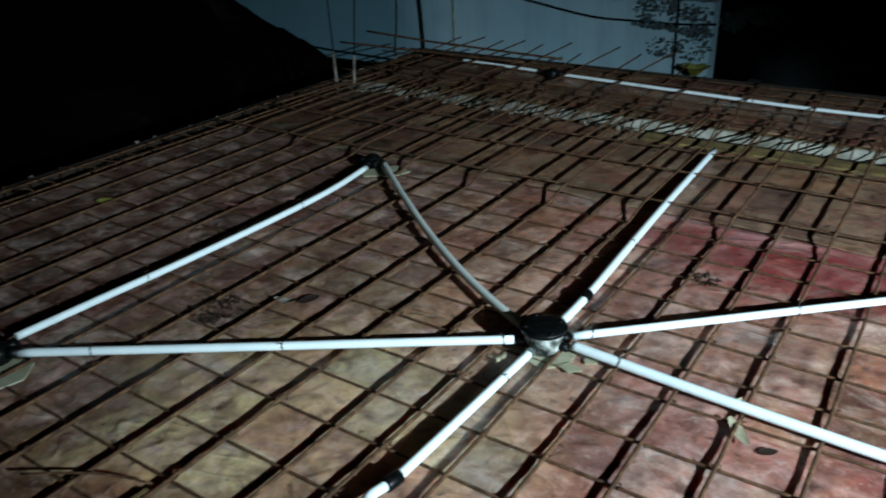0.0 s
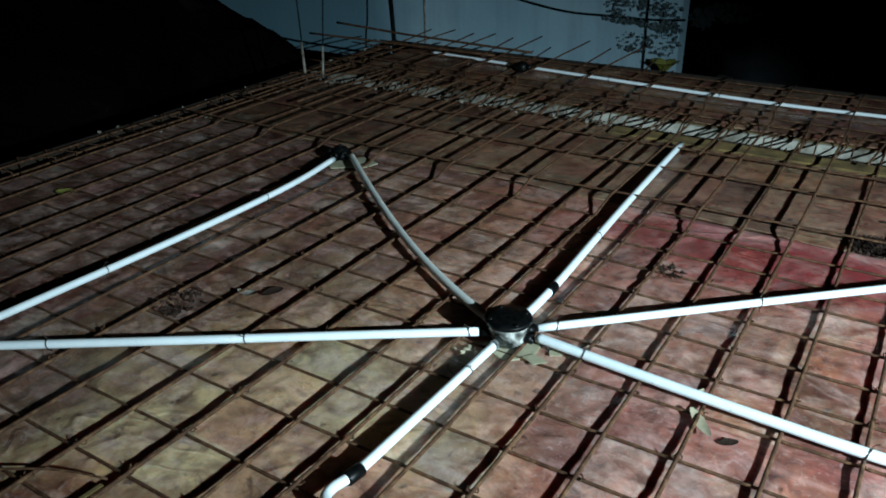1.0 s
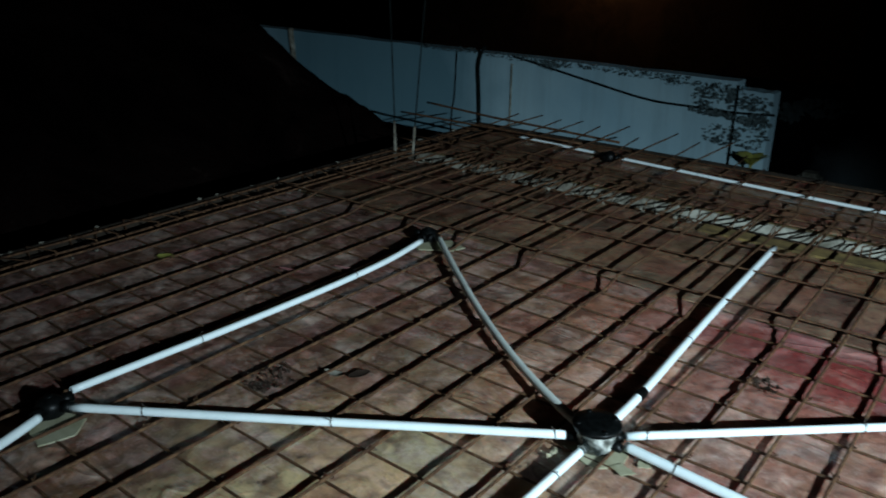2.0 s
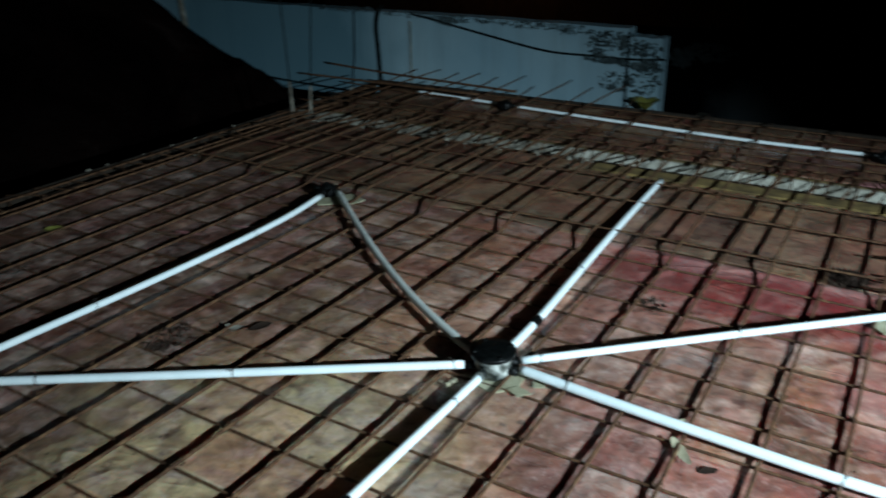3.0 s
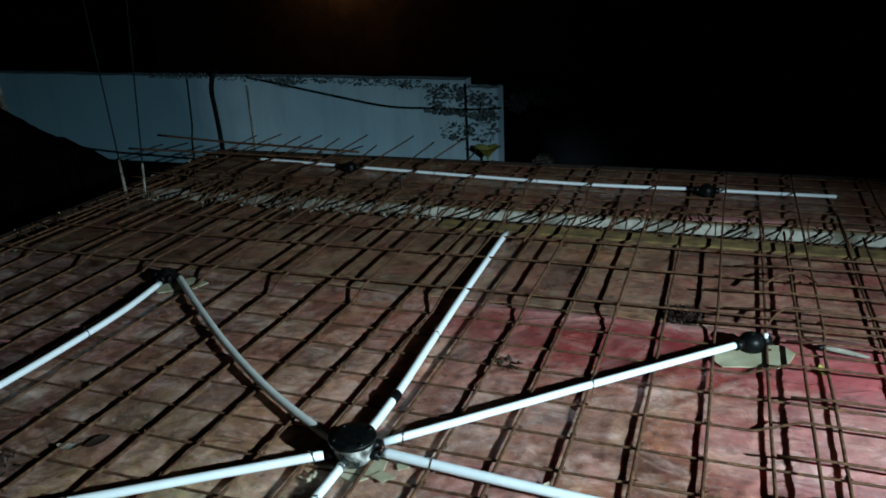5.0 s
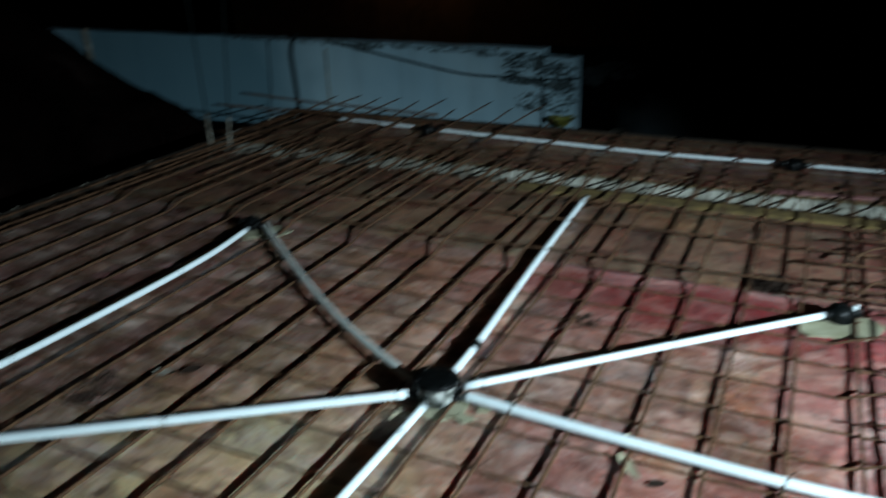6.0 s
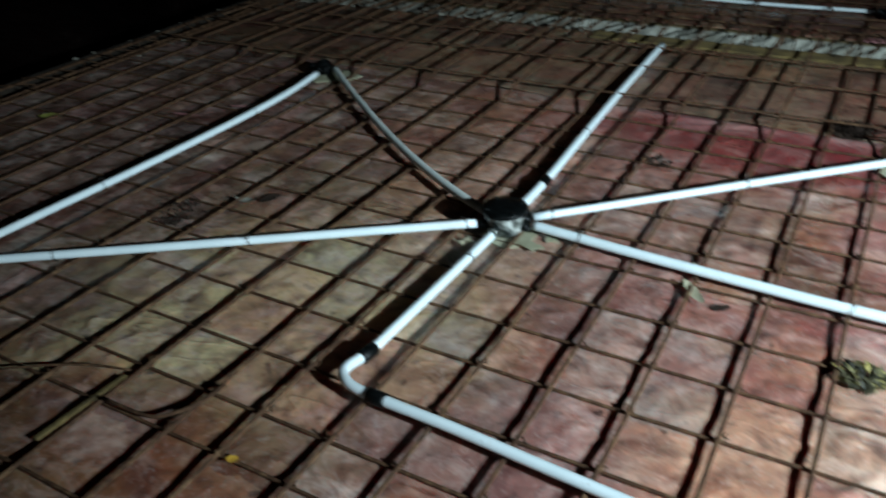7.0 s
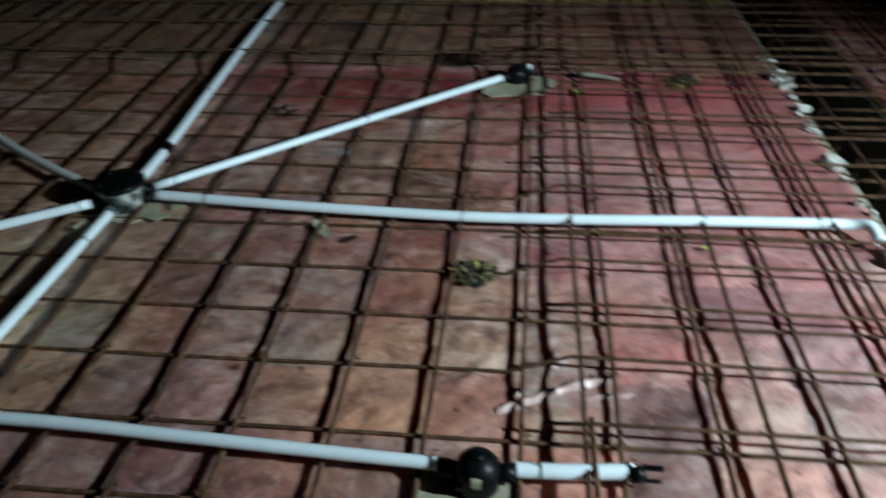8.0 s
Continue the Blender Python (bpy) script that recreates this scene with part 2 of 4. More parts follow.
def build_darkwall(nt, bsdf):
    # near-black base stands in for surfaces the torch hardly reaches
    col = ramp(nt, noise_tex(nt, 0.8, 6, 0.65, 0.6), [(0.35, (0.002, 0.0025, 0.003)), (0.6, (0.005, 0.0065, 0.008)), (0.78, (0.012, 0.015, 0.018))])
    # pale patch paints the part of the back wall that catches light
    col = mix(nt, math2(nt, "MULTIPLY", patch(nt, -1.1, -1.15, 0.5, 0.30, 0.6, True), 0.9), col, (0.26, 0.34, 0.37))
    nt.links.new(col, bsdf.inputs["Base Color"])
    bump(nt, bsdf, noise_tex(nt, 25, 5), 0.3, 0.01)


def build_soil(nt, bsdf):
    # albedo held near black so the bank reads as unlit by the torch
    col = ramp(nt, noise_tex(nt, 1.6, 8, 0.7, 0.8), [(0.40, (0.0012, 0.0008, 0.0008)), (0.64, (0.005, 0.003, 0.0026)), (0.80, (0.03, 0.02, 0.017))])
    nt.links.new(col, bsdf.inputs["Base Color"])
    bump(nt, bsdf, noise_tex(nt, 14, 8, 0.7), 0.8, 0.06)


def build_leaf(nt, bsdf):
    col = ramp(nt, noise_tex(nt, 30, 4), [(0.3, (0.38, 0.34, 0.22)), (0.7, (0.58, 0.53, 0.38))])
    nt.links.new(col, bsdf.inputs["Base Color"])


def build_weed(nt, bsdf):
    rnd = nt.nodes.new("ShaderNodeNewGeometry").outputs["Random Per Island"]
    col = ramp(nt, rnd, [(0.0, (0.02, 0.018, 0.010)), (0.45, (0.07, 0.06, 0.025)), (0.75, (0.20, 0.17, 0.06)), (1.0, (0.42, 0.33, 0.09))])
    nt.links.new(col, bsdf.inputs["Base Color"])


M_SHEET = material("red_formwork_sheet", lambda nt, b: build_sheet(nt, b, STAINS_SHADE_RED, LATE_RED))
M_BROWN = material("brown_formwork_sheet", lambda nt, b: build_sheet(nt, b, STAINS_SHADE_BROWN, (), BROWN_BASE, (0.34, 0.24, 0.16)))
M_FAR = material("brown_house_plaster", lambda nt, b: nt.links.new(ramp(nt, noise_tex(nt, 0.8, 6, 0.7, 0.8), [(0.3, (0.02, 0.016, 0.012)), (0.7, (0.10, 0.075, 0.052))]), b.inputs["Base Color"]), 0.9)
M_FILM = material("wet_red_plastic", lambda nt, b: nt.links.new(ramp(nt, noise_tex(nt, 22, 5, 0.6), [(0.35, (0.34, 0.17, 0.14)), (0.65, (0.62, 0.42, 0.37))]), b.inputs["Base Color"]), 0.42, 0.0, 0.8)
M_RUST = material("rusted_steel", build_rust, 0.8, 0.0, 0.3)
M_PVC = material("white_pvc", build_pvc, 0.35)
M_GREY = material("grey_pvc", build_greypvc, 0.5)
M_BLACK = material("black_plastic", build_black, 0.40, 0.0, 0.16)
M_CLEAR = material("shiny_tape", build_clear, 0.08, 0.0, 1.0)
M_BOARD = material("pale_board", build_board, 0.8)
M_MORTAR = material("pale_mortar", build_mortar, 0.9)
M_WALL = material("pale_blue_plaster", build_wall, 0.85)
M_DARK = material("dark_unlit_plaster", build_darkwall, 1.0, 0.0, 0.0)
M_SOIL = material("dark_unlit_earth", build_soil, 1.0, 0.0, 0.0)
M_LEAF = material("dry_leaf", build_leaf, 0.7)
M_YELLOW = material("yellow_green_leaf", lambda nt, b: nt.links.new(ramp(nt, noise_tex(nt, 9, 4), [(0.3, (0.26, 0.27, 0.05)), (0.7, (0.46, 0.44, 0.11))]), b.inputs["Base Color"]), 0.6)
M_AMBER = material("amber_leaf", lambda nt, b: nt.links.new(ramp(nt, noise_tex(nt, 60, 4), [(0.3, (0.42, 0.20, 0.02)), (0.7, (0.66, 0.38, 0.05))]), b.inputs["Base Color"]), 0.6)
M_PLANK = material("yellowed_plank", lambda nt, b: nt.links.new(ramp(nt, noise_tex(nt, 12, 6, 0.65), [(0.35, (0.07, 0.045, 0.016)), (0.7, (0.27, 0.185, 0.06))]), b.inputs["Base Color"]), 0.85)
M_LUMP = material("mud_brown", lambda nt, b: nt.links.new(ramp(nt, noise_tex(nt, 25, 6, 0.7), [(0.3, (0.010, 0.006, 0.005)), (0.7, (0.055, 0.036, 0.026))]), b.inputs["Base Color"]), 0.95, 0.0, 0.1)
M_EDGE = material("dark_timber_and_shade", lambda nt, b: nt.links.new(ramp(nt, noise_tex(nt, 14, 6, 0.7), [(0.3, (0.005, 0.0035, 0.0025)), (0.7, (0.035, 0.024, 0.015))]), b.inputs["Base Color"]), 0.85, 0.0, 0.3)
M_WIRE = material("tie_wire", lambda nt, b: nt.links.new(ramp(nt, noise_tex(nt, 40, 3), [(0.3, (0.012, 0.010, 0.009)), (0.7, (0.05, 0.035, 0.025))]), b.inputs["Base Color"]), 0.6, 0.4)
M_MOSS = material("dark_creeper", lambda nt, b: nt.links.new(ramp(nt, noise_tex(nt, 6, 3), [(0.3, (0.05, 0.075, 0.08)), (0.7, (0.14, 0.20, 0.21))]), b.inputs["Base Color"]), 0.9)
M_CRUMB = material("dirty_mortar", lambda nt, b: nt.links.new(ramp(nt, noise_tex(nt, 18, 6, 0.7), [(0.35, (0.06, 0.05, 0.035)), (0.65, (0.34, 0.32, 0.26))]), b.inputs["Base Color"]), 0.95)
M_BUSH = material("dark_bush", lambda nt, b: nt.links.new(ramp(nt, noise_tex(nt, 6, 3), [(0.3, (0.003, 0.005, 0.005)), (0.7, (0.012, 0.018, 0.018))]), b.inputs["Base Color"]), 0.95, 0.0, 0.05)
M_PINK = material("pink_plastic", lambda nt, b: nt.links.new(ramp(nt, noise_tex(nt, 14, 4), [(0.3, (0.30, 0.10, 0.10)), (0.7, (0.52, 0.27, 0.26))]), b.inputs["Base Color"]), 0.5)
M_LIME = material("lime_stained_board", lambda nt, b: nt.links.new(ramp(nt, noise_tex(nt, 7, 6, 0.7), [(0.35, (0.12, 0.11, 0.08)), (0.6, (0.46, 0.45, 0.38))]), b.inputs["Base Color"]), 0.9)
M_WEED = material("weeds", build_weed, 0.7)


# ---- mesh helpers ----
def mesh_of(name, verts, faces, mat, smooth=False):
    me = bpy.data.meshes.new(name)
    me.from_pydata([tuple(v) for v in verts], [], faces)
    me.materials.append(mat)
    if smooth:
        me.polygons.foreach_set("use_smooth", [True] * len(me.polygons))
    me.update()
    return me


def place(name, me, parent=None, m=None, label=""):
    ob = new(name, me)
    ob.parent = parent
    if m is not None:
        ob.matrix_basis = m
    return tagged(ob, label)


def thing(name, label, category, group="", kind="", at=(0, 0, 0)):
    ob = new(name)
    ob.empty_display_size = 0.05
    ob.location = at
    return tagged(ob, label, category, group, kind)


def tube_data(pts, r, seg=8, cap=True, radii=None):
    pts = [Vector(p) for p in pts]
    verts, faces = [], []
    up = Vector((0, 0, 1))
    for i, p in enumerate(pts):
        d = (pts[min(i + 1, len(pts) - 1)] - pts[max(i - 1, 0)]).normalized()
        ref = up if abs(d.z) < 0.9 else Vector((0, 1, 0))
        s = d.cross(ref).normalized()
        u = s.cross(d).normalized()
        rr = radii[i] if radii else r
        for k in range(seg):
            a = 2 * math.pi * k / seg
            verts.append(p + s * (rr * math.cos(a)) + u * (rr * math.sin(a)))
    for i in range(len(pts) - 1):
        for k in range(seg):
            a, b = i * seg + k, i * seg + (k + 1) % seg
            faces.append((a, b, b + seg, a + seg))
    if cap:
        faces.append(tuple(range(seg - 1, -1, -1)))
        n = len(verts)
        faces.append(tuple(range(n - seg, n)))
    return verts, faces


def join(*parts):
    verts, faces = [], []
    for v, f in parts:
        n = len(verts)
        verts += list(v)
        faces += [tuple(i + n for i in q) for q in f]
    return verts, faces


def smooth_path(pts, n=8):
    pts = [Vector(p) for p in pts]
    ext = [2 * pts[0] - pts[1]] + pts + [2 * pts[-1] - pts[-2]]
    out = []
    for i in range(1, len(ext) - 2):
        a, b, c, d = ext[i - 1:i + 3]
        for k in range(n):
            t = k / n
            out.append(0.5 * ((2 * b) + (c - a) * t + (2 * a - 5 * b + 4 * c - d) * t * t + (3 * b - a - 3 * c + d) * t ** 3))
    out.append(pts[-1])
    return out


def block_data(x0, x1, y0, y1, z0, z1):
    v = [(x, y, z) for z in (z0, z1) for y in (y0, y1) for x in (x0, x1)]
    return v, [(0, 2, 3, 1), (4, 5, 7, 6), (0, 1, 5, 4), (2, 6, 7, 3), (0, 4, 6, 2), (1, 3, 7, 5)]


def bevel_block(x0, x1, y0, y1, z0, z1, w=0.004):
    bm = bmesh.new()
    v, f = block_data(x0, x1, y0, y1, z0, z1)
    vs = [bm.verts.new(p) for p in v]
    for q in f:
        bm.faces.new([vs[i] for i in q])
    bmesh.ops.bevel(bm, geom=list(bm.edges), offset=w, segments=2, affect="EDGES")
    bm.normal_update()
    vv = [p.co.copy() for p in bm.verts]
    bm.verts.index_update()
    ff = [tuple(p.index for p in q.verts) for q in bm.faces]
    bm.free()
    return vv, ff


def lathe(profile, seg=24, centre=(0, 0, 0)):
    verts, faces = [], []
    c = Vector(centre)
    for r, z in profile:
        for k in range(seg):
            a = 2 * math.pi * k / seg
            verts.append(c + Vector((r * math.cos(a), r * math.sin(a), z)))
    for i in range(len(profile) - 1):
        for k in range(seg):
            a, b = i * seg + k, i * seg + (k + 1) % seg
            faces.append((a, b, b + seg, a + seg))
    n = len(verts)
    faces.append(tuple(range(seg - 1, -1, -1)))
    faces.append(tuple(range(n - seg, n)))
    return verts, faces


rng = random.Random(7)

# ---- ground, walls ----
SLAB_X0, SLAB_Y1 = -2.75, 4.645
BEAM_Y0, BEAM_Y1 = 3.585, 3.83
TR_X0, TR_X1 = 1.31, 1.56
FLOOR_X1, FLOOR_Y0 = 4.2, -2.2
GROUND = -3.0


def step01(v):
    v = min(max(v, 0.0), 1.0)
    return v * v * (3 - 2 * v)


def ground_height(x, y):
    # a bank of earth along the side of the building, falling away towards the boundary wall
    face = -0.9 + 1.0 * (-3.15 - x)
    back = -0.31 - 0.34 * (x + 4.27) - 1.0 * (y - 4.9)
    h = max(GROUND, min(face, back, 2.6) if x < -3.05 else GROUND)
    s = step01((h - GROUND) / 1.5)
    n = noise.noise(Vector((x * 0.8, y * 0.8, 3.1))) * 0.13 + noise.noise(Vector((x * 2.7, y * 2.7, 1.7))) * 0.08 + noise.noise(Vector((x * 8, y * 8, 2.7))) * 0.03
    return h + n * s


xs = list(np.concatenate([np.linspace(-60, -8.5, 14), np.linspace(-8.3, -3.05, 90), np.linspace(-2.9, 60, 24)]))
ys = list(np.concatenate([np.linspace(-60, -4, 12), np.linspace(-3.8, 7.2, 130), np.linspace(8, 60, 14)]))
gv = [(x, y, ground_height(x, y)) for y in ys for x in xs]
w = len(xs)
gf = [(j * w + i, j * w + i + 1, (j + 1) * w + i + 1, (j + 1) * w + i) for j in range(len(ys) - 1) for i in range(w - 1)]
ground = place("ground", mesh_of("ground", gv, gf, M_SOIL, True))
tagged(ground, "dark bare earth rising in a bank beside the slab", "ground", kind="structure")

WALL_Y = 7.25


def wall_slab(name, label, x0, x1, top0, top1, y0, y1, mat, n=24):
    """A wall with a worn, slightly uneven top edge."""
    r = random.Random(3)
    cols = [x0 + (x1 - x0) * i / n for i in range(n + 1)]
    v, f = [], []
    for i, x in enumerate(cols):
        top = top0 + (top1 - top0) * i / n + r.uniform(-0.008, 0.004)
        v += [(x, y0, GROUND), (x, y1, GROUND), (x, y1, top), (x, y0, top)]
    for i in range(n):
        a = 4 * i
        f += [(a, a + 4, a + 7, a + 3), (a + 3, a + 7, a + 6, a + 2), (a + 2, a + 6, a + 5, a + 1), (a + 1, a + 5, a + 4, a)]
    f += [(0, 3, 2, 1), (4 * n, 4 * n + 1, 4 * n + 2, 4 * n + 3)]
    return tagged(place(name, mesh_of(name, v, f, mat)), label, "wall", kind="structure")


wall_slab("wall_north", "pale blue plastered boundary wall with dark stains", -14, -2.03, 0.17, 0.085, WALL_Y, WALL_Y + 0.2, M_WALL, 60)
wall_slab("wall_north_end", "lower end of the pale stained boundary wall", -2.03, -1.71, 0.02, 0.015, WALL_Y + 0.003, WALL_Y + 0.2, M_WALL, 8)
wall_slab("wall_back", "unlit dark plaster wall standing further back, with a painted lit patch", -4, 0.4, -0.25, -0.25, WALL_Y + 2.4, WALL_Y + 2.6, M_DARK)
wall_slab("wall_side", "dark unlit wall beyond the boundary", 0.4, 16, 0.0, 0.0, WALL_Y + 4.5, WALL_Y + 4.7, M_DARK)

# ---- formwork floor ----
def bay(name, label, x0, x1, y0, y1):
    root = thing(name, label, "floor", kind="structure", at=(0, 0, 0))
    nx, ny = max(1, round((x1 - x0) / 1.25)), max(1, round((y1 - y0) / 1.25))
    for i in range(nx):
        for j in range(ny):
            a, b = x0 + (x1 - x0) * i / nx, x0 + (x1 - x0) * (i + 1) / nx
            c, d = y0 + (y1 - y0) * j / ny, y0 + (y1 - y0) * (j + 1) / ny
            place("panel", mesh_of("panel", *bevel_block(a + 0.001, b - 0.001, c + 0.001, d - 0.001, -0.04, -0.012, 0.002), M_PLANK), root)
    return root


bay("floor_main", "formwork panels under the red plastic sheet", SLAB_X0, TR_X0, FLOOR_Y0, BEAM_Y0)
bay("floor_far", "formwork panels beyond the beam", SLAB_X0, FLOOR_X1, BEAM_Y1, SLAB_Y1)
bay("floor_side", "formwork panels beyond the side beam", TR_X1, FLOOR_X1, FLOOR_Y0, BEAM_Y0)


FOLDS = [((0.565, 1.30), (0.515, 1.20), 0.005, 0.012), ((0.44, 1.27), (0.37, 1.16), 0.005, 0.013), ((0.63, 1.30), (0.74, 1.27), 0.006, 0.014),
         ((-0.6, 2.69), (0.2, 2.715), 0.006, 0.014), ((0.2, 2.71), (1.1, 2.70), 0.006, 0.016)]
fr = random.Random(12)
for _ in range(110):
    fx, fy, fa, fl = fr.uniform(-1.7, 1.2), fr.uniform(0.8, 2.6), fr.gauss(0.5, 0.6), fr.uniform(0.04, 0.15)
    FOLDS.append(((fx, fy), (fx + fl * math.cos(fa), fy + fl * math.sin(fa)), fr.uniform(0.0015, 0.005) * (0.35 if fx < -0.45 else 1.0), fr.uniform(0.010, 0.017)))


def folded(v):
    """Adds the folds' heights to a list of points."""
    p = np.array(v)
    for a, b, high, wide in FOLDS:
        pad = 3 * wide
        near = np.nonzero((p[:, 0] > min(a[0], b[0]) - pad) & (p[:, 0] < max(a[0], b[0]) + pad) & (p[:, 1] > min(a[1], b[1]) - pad) & (p[:, 1] < max(a[1], b[1]) + pad))[0]
        dx, dy = b[0] - a[0], b[1] - a[1]
        x, y = p[near, 0] - a[0], p[near, 1] - a[1]
        t = np.clip((x * dx + y * dy) / (dx * dx + dy * dy), 0.0, 1.0)
        d2 = (x - t * dx) ** 2 + (y - t * dy) ** 2
        p[near, 2] += high * np.sin(math.pi * (0.12 + 0.76 * t)) * np.exp(-d2 / wide ** 2)
    return [tuple(q) for q in p]


def pillow(x, y):
    """The sheet puffs up a little in the cells between the bars."""
    u, v = (x - 0.030) / 0.1575, (y - 1.073) / 0.1527
    i, j = math.floor(u), math.floor(v)
    high = 0.5 + 0.5 * noise.noise(Vector((i * 7.31 + 0.37, j * 5.77 + 0.71, 2.5)))
    lean = noise.noise(Vector((i * 3.17 + 0.21, j * 9.13 + 0.43, 6.5)))
    a, b = u - i, v - j
    return 0.0062 * high * math.sin(math.pi * a) ** 0.8 * math.sin(math.pi * b) ** 0.8 * (1 + lean * (a - 0.5) * 1.6)


def sheet_z(x, y, k=0.0):
    """The lie of the thin plastic: puffed cells and soft swells with sharp little creases."""
    h = 0.0012 * noise.noise(Vector((x * 3.1, y * 3.1, k))) - 0.001
    a = 1 - abs(noise.noise(Vector((x * 5.0 + 2.5 * y, y * 7.0, 4.0 + k))))
    b = 1 - abs(noise.noise(Vector((x * 9.0, y * 6.0 - 5 * x, 8.0 + k))))
    h += (0.0010 if k == 0.0 else 0.0003) * noise.noise(Vector((x * 46, y * 46, k)))
    return h + (1.0 if k == 0.0 else 0.3) * pillow(x, y) + 0.0018 * max(0.0, a - 0.86) / 0.14 + 0.0014 * max(0.0, b - 0.88) / 0.12


def plastic(name, label, x0, x1, y0, y1, z, step, k=0.0, ragged=0.0, mat=None, skirt=0.0035):
    nx, ny = max(2, int((x1 - x0) / step)), max(2, int((y1 - y0) / step))
    v, f = [], []
    for j in range(ny + 1):
        for i in range(nx + 1):
            u, t = i / nx, j / ny
            x, y = x0 + (x1 - x0) * u, y0 + (y1 - y0) * t
            if ragged:
                y += ragged * (1 - t) * noise.noise(Vector((x * 4.0, 0.3, k)))
            edge = min(1.0, 12 * min(u, 1 - u, t, 1 - t))
            v.append((x, y, z + sheet_z(x, y, k) * edge))
    if k == 0.0:
        v = folded(v)
    for j in range(ny):
        for i in range(nx):
            a = j * (nx + 1) + i
            f.append((a, a + 1, a + nx + 2, a + nx + 1))
    n = len(v)
    ring = [i for i in range(nx + 1)] + [j * (nx + 1) + nx for j in range(1, ny + 1)] + [ny * (nx + 1) + i for i in range(nx - 1, -1, -1)] + [j * (nx + 1) for j in range(ny - 1, 0, -1)]
    v += [(v[i][0], v[i][1], v[i][2] - skirt) for i in ring]
    m = len(ring)
    f += [(ring[i], n + i, n + (i + 1) % m, ring[(i + 1) % m]) for i in range(m)]
    return tagged(place(name, mesh_of(name, v, f, mat or M_SHEET, True)), label, "plastic sheet", kind="structure")


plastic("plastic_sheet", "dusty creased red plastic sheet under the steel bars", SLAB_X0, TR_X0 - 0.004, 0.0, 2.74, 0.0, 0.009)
plastic("plastic_sheet", "dusty red plastic sheet under the steel bars", SLAB_X0, TR_X0 - 0.004, FLOOR_Y0, -0.002, 0.0, 0.06, 3.0)
plastic("plastic_sheet", "brown dusty plastic sheet lapped over the red one", SLAB_X0, TR_X0 - 0.006, 2.742, BEAM_Y0 - 0.004, 0.0008, 0.012, 7.0, 0.03, M_BROWN, 0.0012)
plastic("plastic_sheet", "brown dusty plastic sheet beyond the beam", SLAB_X0, FLOOR_X1, BEAM_Y1 + 0.004, SLAB_Y1, 0.0, 0.018, 11.0, 0.0, M_BROWN)
plastic("plastic_sheet", "red plastic sheet beyond the side beam", TR_X1 + 0.004, FLOOR_X1, FLOOR_Y0, BEAM_Y0 - 0.004, 0.0, 0.03, 15.0)


RIDGES = [((0.455, 1.138), (0.52, 1.176), 0.012, 0.015), ((0.505, 1.170), (0.61, 1.224), 0.011, 0.014), ((0.58, 1.214), (0.66, 1.240), 0.012, 0.016), ((0.482, 1.185), (0.507, 1.200), 0.014, 0.014),
          ((0.60, 1.185), (0.70, 1.205), 0.008, 0.013), ((0.53, 1.245), (0.59, 1.285), 0.008, 0.012)]


def crease(label, ridges, x0, x1, y0, y1, mat):
    """A crumpled, wet patch of the sheet: sharp ridges (a, b, height, width) sinking into it at its rim."""
    nx, ny = int((x1 - x0) / 0.0025), int((y1 - y0) / 0.0025)
    v, f = [], []
    for j in range(ny + 1):
        for i in range(nx + 1):
            u, t = i / nx, j / ny
            x, y = x0 + (x1 - x0) * u, y0 + (y1 - y0) * t
            h = -0.002
            for a, b, high, wide in ridges:
                dx, dy = b[0] - a[0], b[1] - a[1]
                k = min(max(((x - a[0]) * dx + (y - a[1]) * dy) / (dx * dx + dy * dy), 0.0), 1.0)
                d = math.hypot(x - a[0] - k * dx, y - a[1] - k * dy)
                d += 0.003 * noise.noise(Vector((x * 45, y * 45, 1.5)))
                h += high * math.sin(math.pi * (0.1 + 0.8 * k)) * max(0.0, 1 - abs(d) / wide) ** 1.3
            h += 0.0012 * noise.noise(Vector((x * 60, y * 60, 4.5)))
            v.append((x, y, sheet_z(x, y) + h))
    for j in range(ny):
        for i in range(nx):
            a = j * (nx + 1) + i
            f.append((a, a + 1, a + nx + 2, a + nx + 1))
    return tagged(place("sheet_fold", mesh_of("sheet_fold", v, f, mat, True)), label, "plastic fold", kind="structure")


crease("crumpled shiny fold standing up out of the red sheet", RIDGES, 0.46, 0.74, 1.10, 1.30, M_FILM)


def plank(name, label, x0, x1, y0, y1, z0, z1, mat):
    ob = place(name, mesh_of(name, *bevel_block(x0, x1, y0, y1, z0, z1, 0.004), mat))
    return tagged(ob, label, "board", kind="structure")


DEPTH = -0.40
plank("beam_side", "dirty beam side board under tangled wire", -3.0, -1.252, BEAM_Y1 - 0.025, BEAM_Y1 + 0.002, DEPTH, -0.013, M_CRUMB)
plank("beam_side", "pale mortar-caked top board facing the slab edge", -1.25, FLOOR_X1, BEAM_Y1 - 0.025, BEAM_Y1 + 0.002, -0.060, -0.013, M_LIME)
# lower part of the board face, its shadow painted as dark timber
plank("beam_side", "lower board facing the slab edge, coloured dark as in shadow", -1.25, FLOOR_X1, BEAM_Y1 - 0.022, BEAM_Y1 + 0.002, DEPTH, -0.061, M_EDGE)
plank("beam_side", "beam side board below the slab edge", -2.75, TR_X0 - 0.03, BEAM_Y0 + 0.002, BEAM_Y0 + 0.018, DEPTH, -0.02, M_BOARD)
plank("beam_side", "board lining the dark side beam", TR_X0 + 0.002, TR_X0 + 0.025, FLOOR_Y0, BEAM_Y0, DEPTH, -0.013, M_BOARD)
